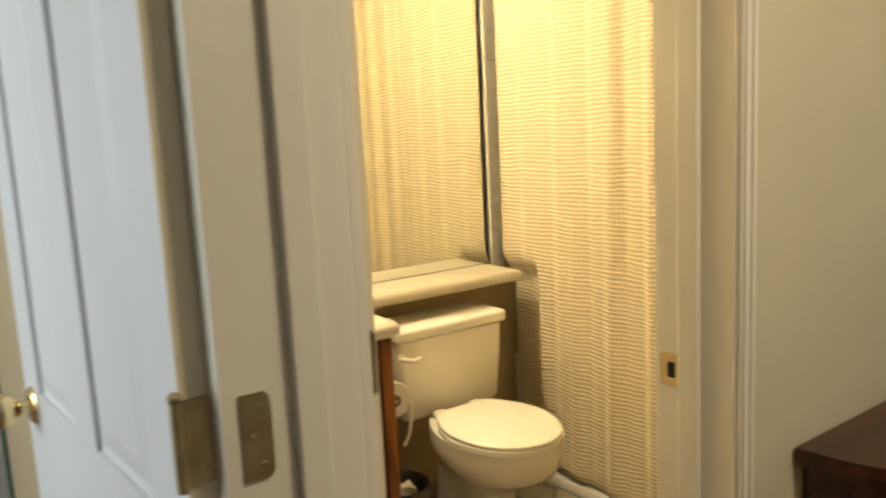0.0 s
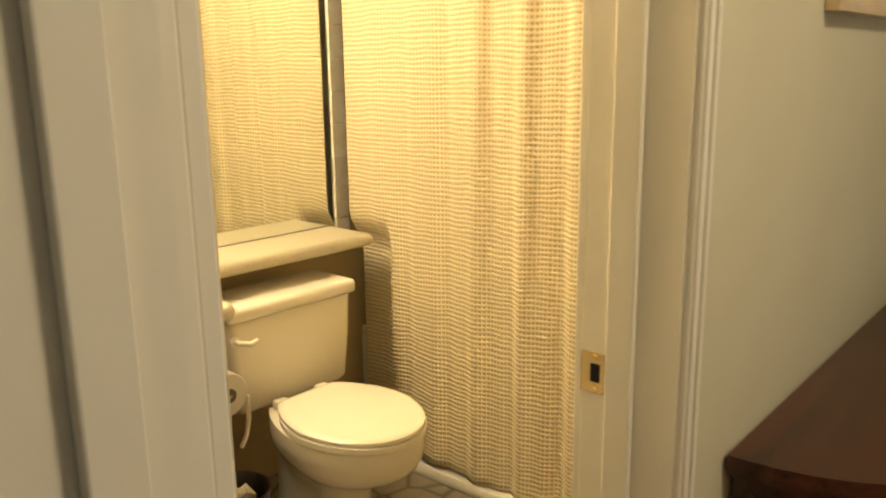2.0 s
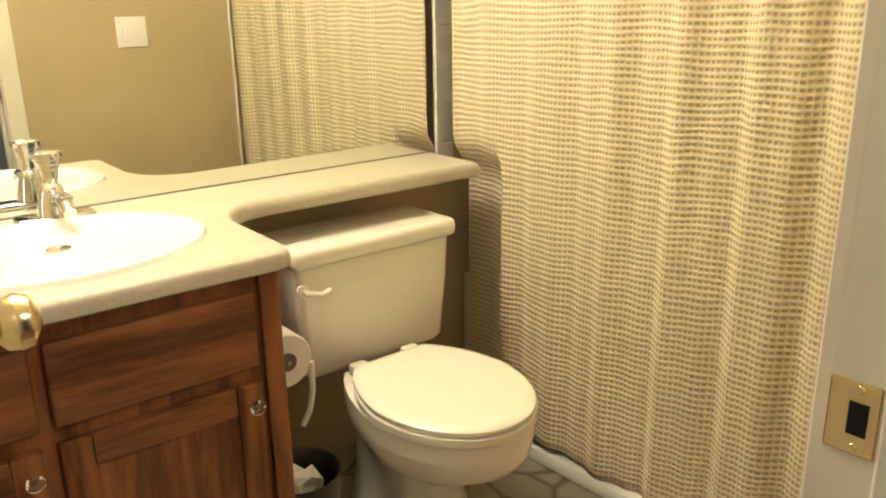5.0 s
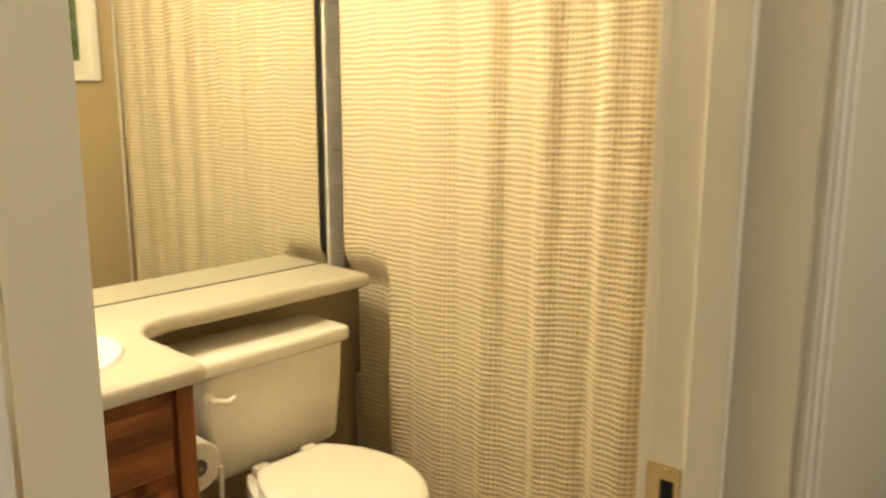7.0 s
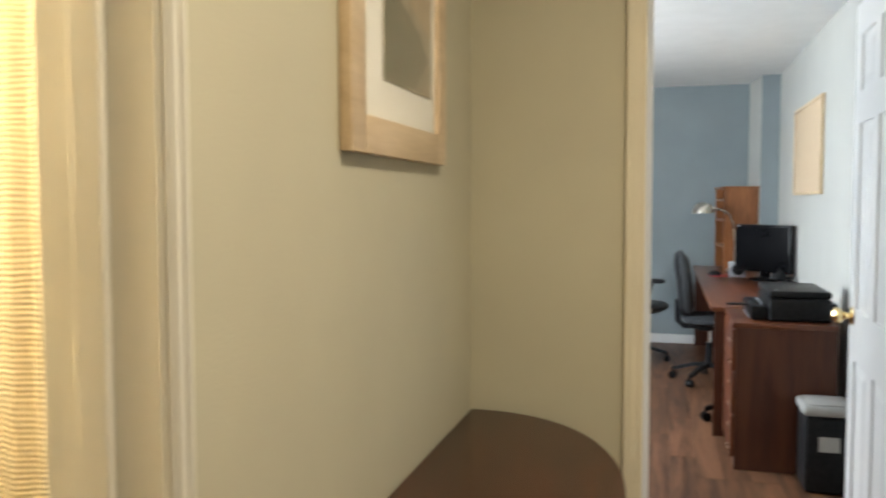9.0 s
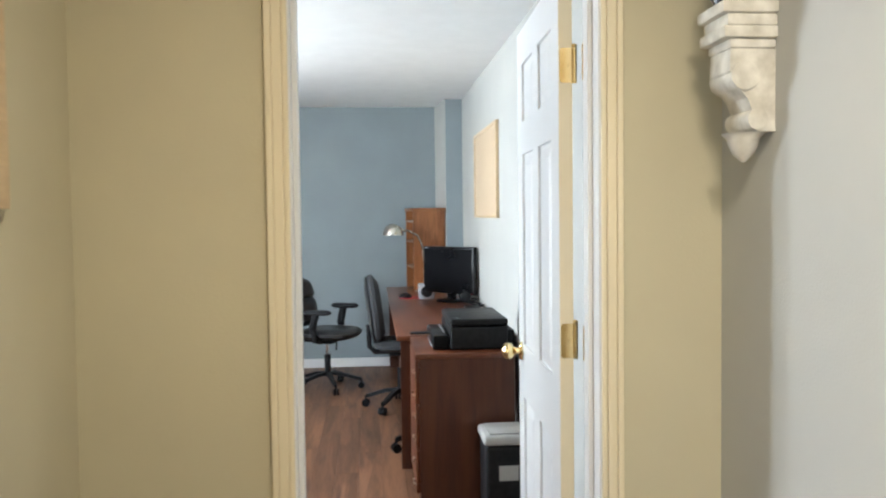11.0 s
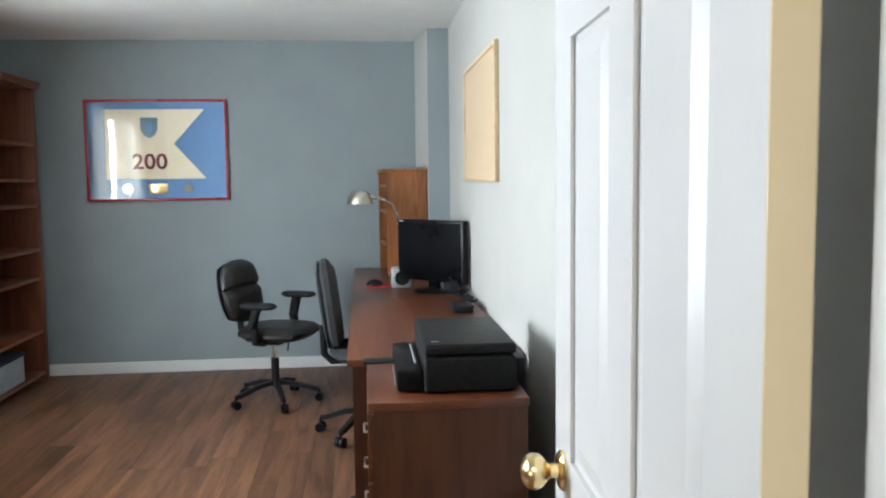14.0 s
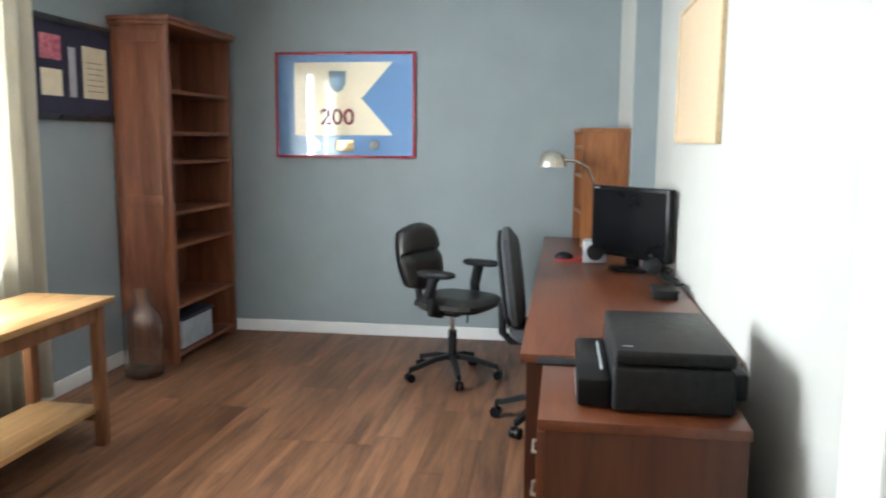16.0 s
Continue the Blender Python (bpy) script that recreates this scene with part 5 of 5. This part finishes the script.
def drape(x0, x1, seed):
    d = thing("window_drape", "beige cloth window drape hanging in folds", "drape", "window drapes")
    rng = random.Random(seed)
    ph = rng.uniform(0, 6)
    b = B()
    n, rows = 90, 14
    grid = []
    folds = (x1 - x0) / 0.11
    for k in range(rows + 1):
        z = 0.06 + (2.16 - 0.06) * k / rows
        grid.append([b.verts.new((x0 + (x1 - x0) * i / n, Y_L - 0.07 + 0.028 * math.sin(6.283 * folds * i / n + ph + 0.3 * math.sin(k * 0.3)), z)) for i in range(n + 1)])
    for r0, r1 in zip(grid, grid[1:]):
        for i in range(n):
            b.faces.new((r0[i], r0[i + 1], r1[i + 1], r1[i]))
    cl = part("cloth", b, M_DRAPE, d)
    md = cl.modifiers.new("thickness", "SOLIDIFY")
    md.thickness = 0.003
    return d


drape(4.64, 5.375, 1)
drape(3.98, 4.34, 2)
drape(2.9, 3.68, 3)
r = thing("drape_rod", "black metal drape rod with round finials", "curtain rod")
part("rod", rod(B(), (2.85, Y_L - 0.07, 2.18), (5.5, Y_L - 0.07, 2.18), 0.011), M_BLACK_WOOD, r)
for x in (2.83, 5.52):
    b = B()
    bmesh.ops.create_uvsphere(b, u_segments=16, v_segments=10, radius=0.028, matrix=Matrix.Translation((x, Y_L - 0.07, 2.18)))
    part("finial", b, M_BLACK_WOOD, r)
for x in (2.95, 5.42):
    part("bracket", bx(B(), x - 0.01, x + 0.01, Y_L - 0.075, Y_L, 2.155, 2.175), M_BLACK_WOOD, r)
w = thing("window_office", "white framed office window behind drapes", "window")
w["kind"] = "structure"
for a in ((WX0, WX0 + 0.04, WZ0, WZ1), (WX1 - 0.04, WX1, WZ0, WZ1), (WX0 + 0.04, WX1 - 0.04, WZ0, WZ0 + 0.04), (WX0 + 0.04, WX1 - 0.04, WZ1 - 0.04, WZ1)):
    part("window_frame", bx(B(), a[0], a[1], Y_L + 0.085, Y_L + 0.115, a[2], a[3]), M_TRIM, w, "", False)
part("window_sill", bx(B(), WX0 - 0.03, WX1 + 0.03, Y_L - 0.03, Y_L + 0.0, WZ0 - 0.03, WZ0 - 0.002, 0.004), M_TRIM, w)

bn = thing("console_bench", "honey oak sofa table with slatted lower shelf", "console table")
part("tabletop", bx(B(), 3.35, 5.02, 1.12, 1.56, 0.655, 0.685, 0.004), M_BENCH, bn)
part("lower_shelf", bx(B(), 3.42, 4.95, 1.17, 1.50, 0.16, 0.185, 0.003), M_BENCH, bn)
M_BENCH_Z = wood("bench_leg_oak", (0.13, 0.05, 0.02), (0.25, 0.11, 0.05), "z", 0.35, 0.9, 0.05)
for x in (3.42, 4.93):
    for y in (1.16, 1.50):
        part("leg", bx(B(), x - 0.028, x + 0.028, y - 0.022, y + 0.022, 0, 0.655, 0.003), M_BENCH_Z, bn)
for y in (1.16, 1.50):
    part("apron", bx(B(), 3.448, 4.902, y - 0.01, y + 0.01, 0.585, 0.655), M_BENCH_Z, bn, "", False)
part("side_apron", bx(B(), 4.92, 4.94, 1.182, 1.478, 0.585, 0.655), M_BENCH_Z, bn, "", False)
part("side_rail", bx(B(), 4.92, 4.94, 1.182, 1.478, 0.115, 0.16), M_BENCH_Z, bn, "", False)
v = thing("floor_vent", "white slatted baseboard vent under the drape", "vent")
part("frame", bx(B(), 4.98, 5.34, Y_L - 0.02, Y_L - 0.015, 0.02, 0.16), M_TRIM, v, "", False)
for i in range(9):
    part("slat", bx(B(), 5.0 + i * 0.036, 5.018 + i * 0.036, Y_L - 0.034, Y_L - 0.02, 0.035, 0.145), M_TRIM, v, "", False)
bt = thing("glass_bottle", "tall empty clear glass carboy on floor", "bottle")
prof = [(0.09, 0.0), (0.108, 0.012), (0.11, 0.05), (0.112, 0.31), (0.106, 0.355), (0.085, 0.395), (0.056, 0.42), (0.043, 0.445), (0.041, 0.49), (0.052, 0.495), (0.052, 0.525), (0.04, 0.53)]
prof += [(r - 0.004, z) for r, z in reversed(prof[1:-1])]
part("body", lathe(B(), prof, (5.99, 1.53, 0), 40), M_GLASS_GREY, bt).visible_shadow = False

# ---------- office floor planks ----------
PW, PL = 0.128, 1.22
lengths = (PL, PL * 0.66, PL * 0.4)
meshes = []
for ln in lengths:
    b = bx(B(), 0.0002, ln - 0.0002, 0.0002, PW - 0.0002, -0.012, 0.0)
    for vtx in b.verts:
        if vtx.co.z > -0.005:
            vtx.co.x += 0.0004 if vtx.co.x < 0.1 else -0.0004
            vtx.co.y += 0.0004 if vtx.co.y < 0.05 else -0.0004
    bmesh.ops.recalc_face_normals(b, faces=b.faces)
    me = bpy.data.meshes.new("plank")
    b.to_mesh(me)
    b.free()
    me.materials.append(M_PLANK)
    meshes.append(me)
rng = random.Random(11)
y = Y_R
while y < Y_L - 0.02:
    x = X_OFF2 + 0.003 if y + PW < 0.06 else 1.883
    first = True
    while x < X_FAR:
        i = rng.choice((0, 1, 2) if first else (0, 0, 0, 1))
        first = False
        if x + lengths[i] > X_OFF2 + 0.05:
            ob = new("plank", meshes[i])
            ob.parent = office_floor
            ob.location = (x, y, 0)
        x += lengths[i]
    y += PW
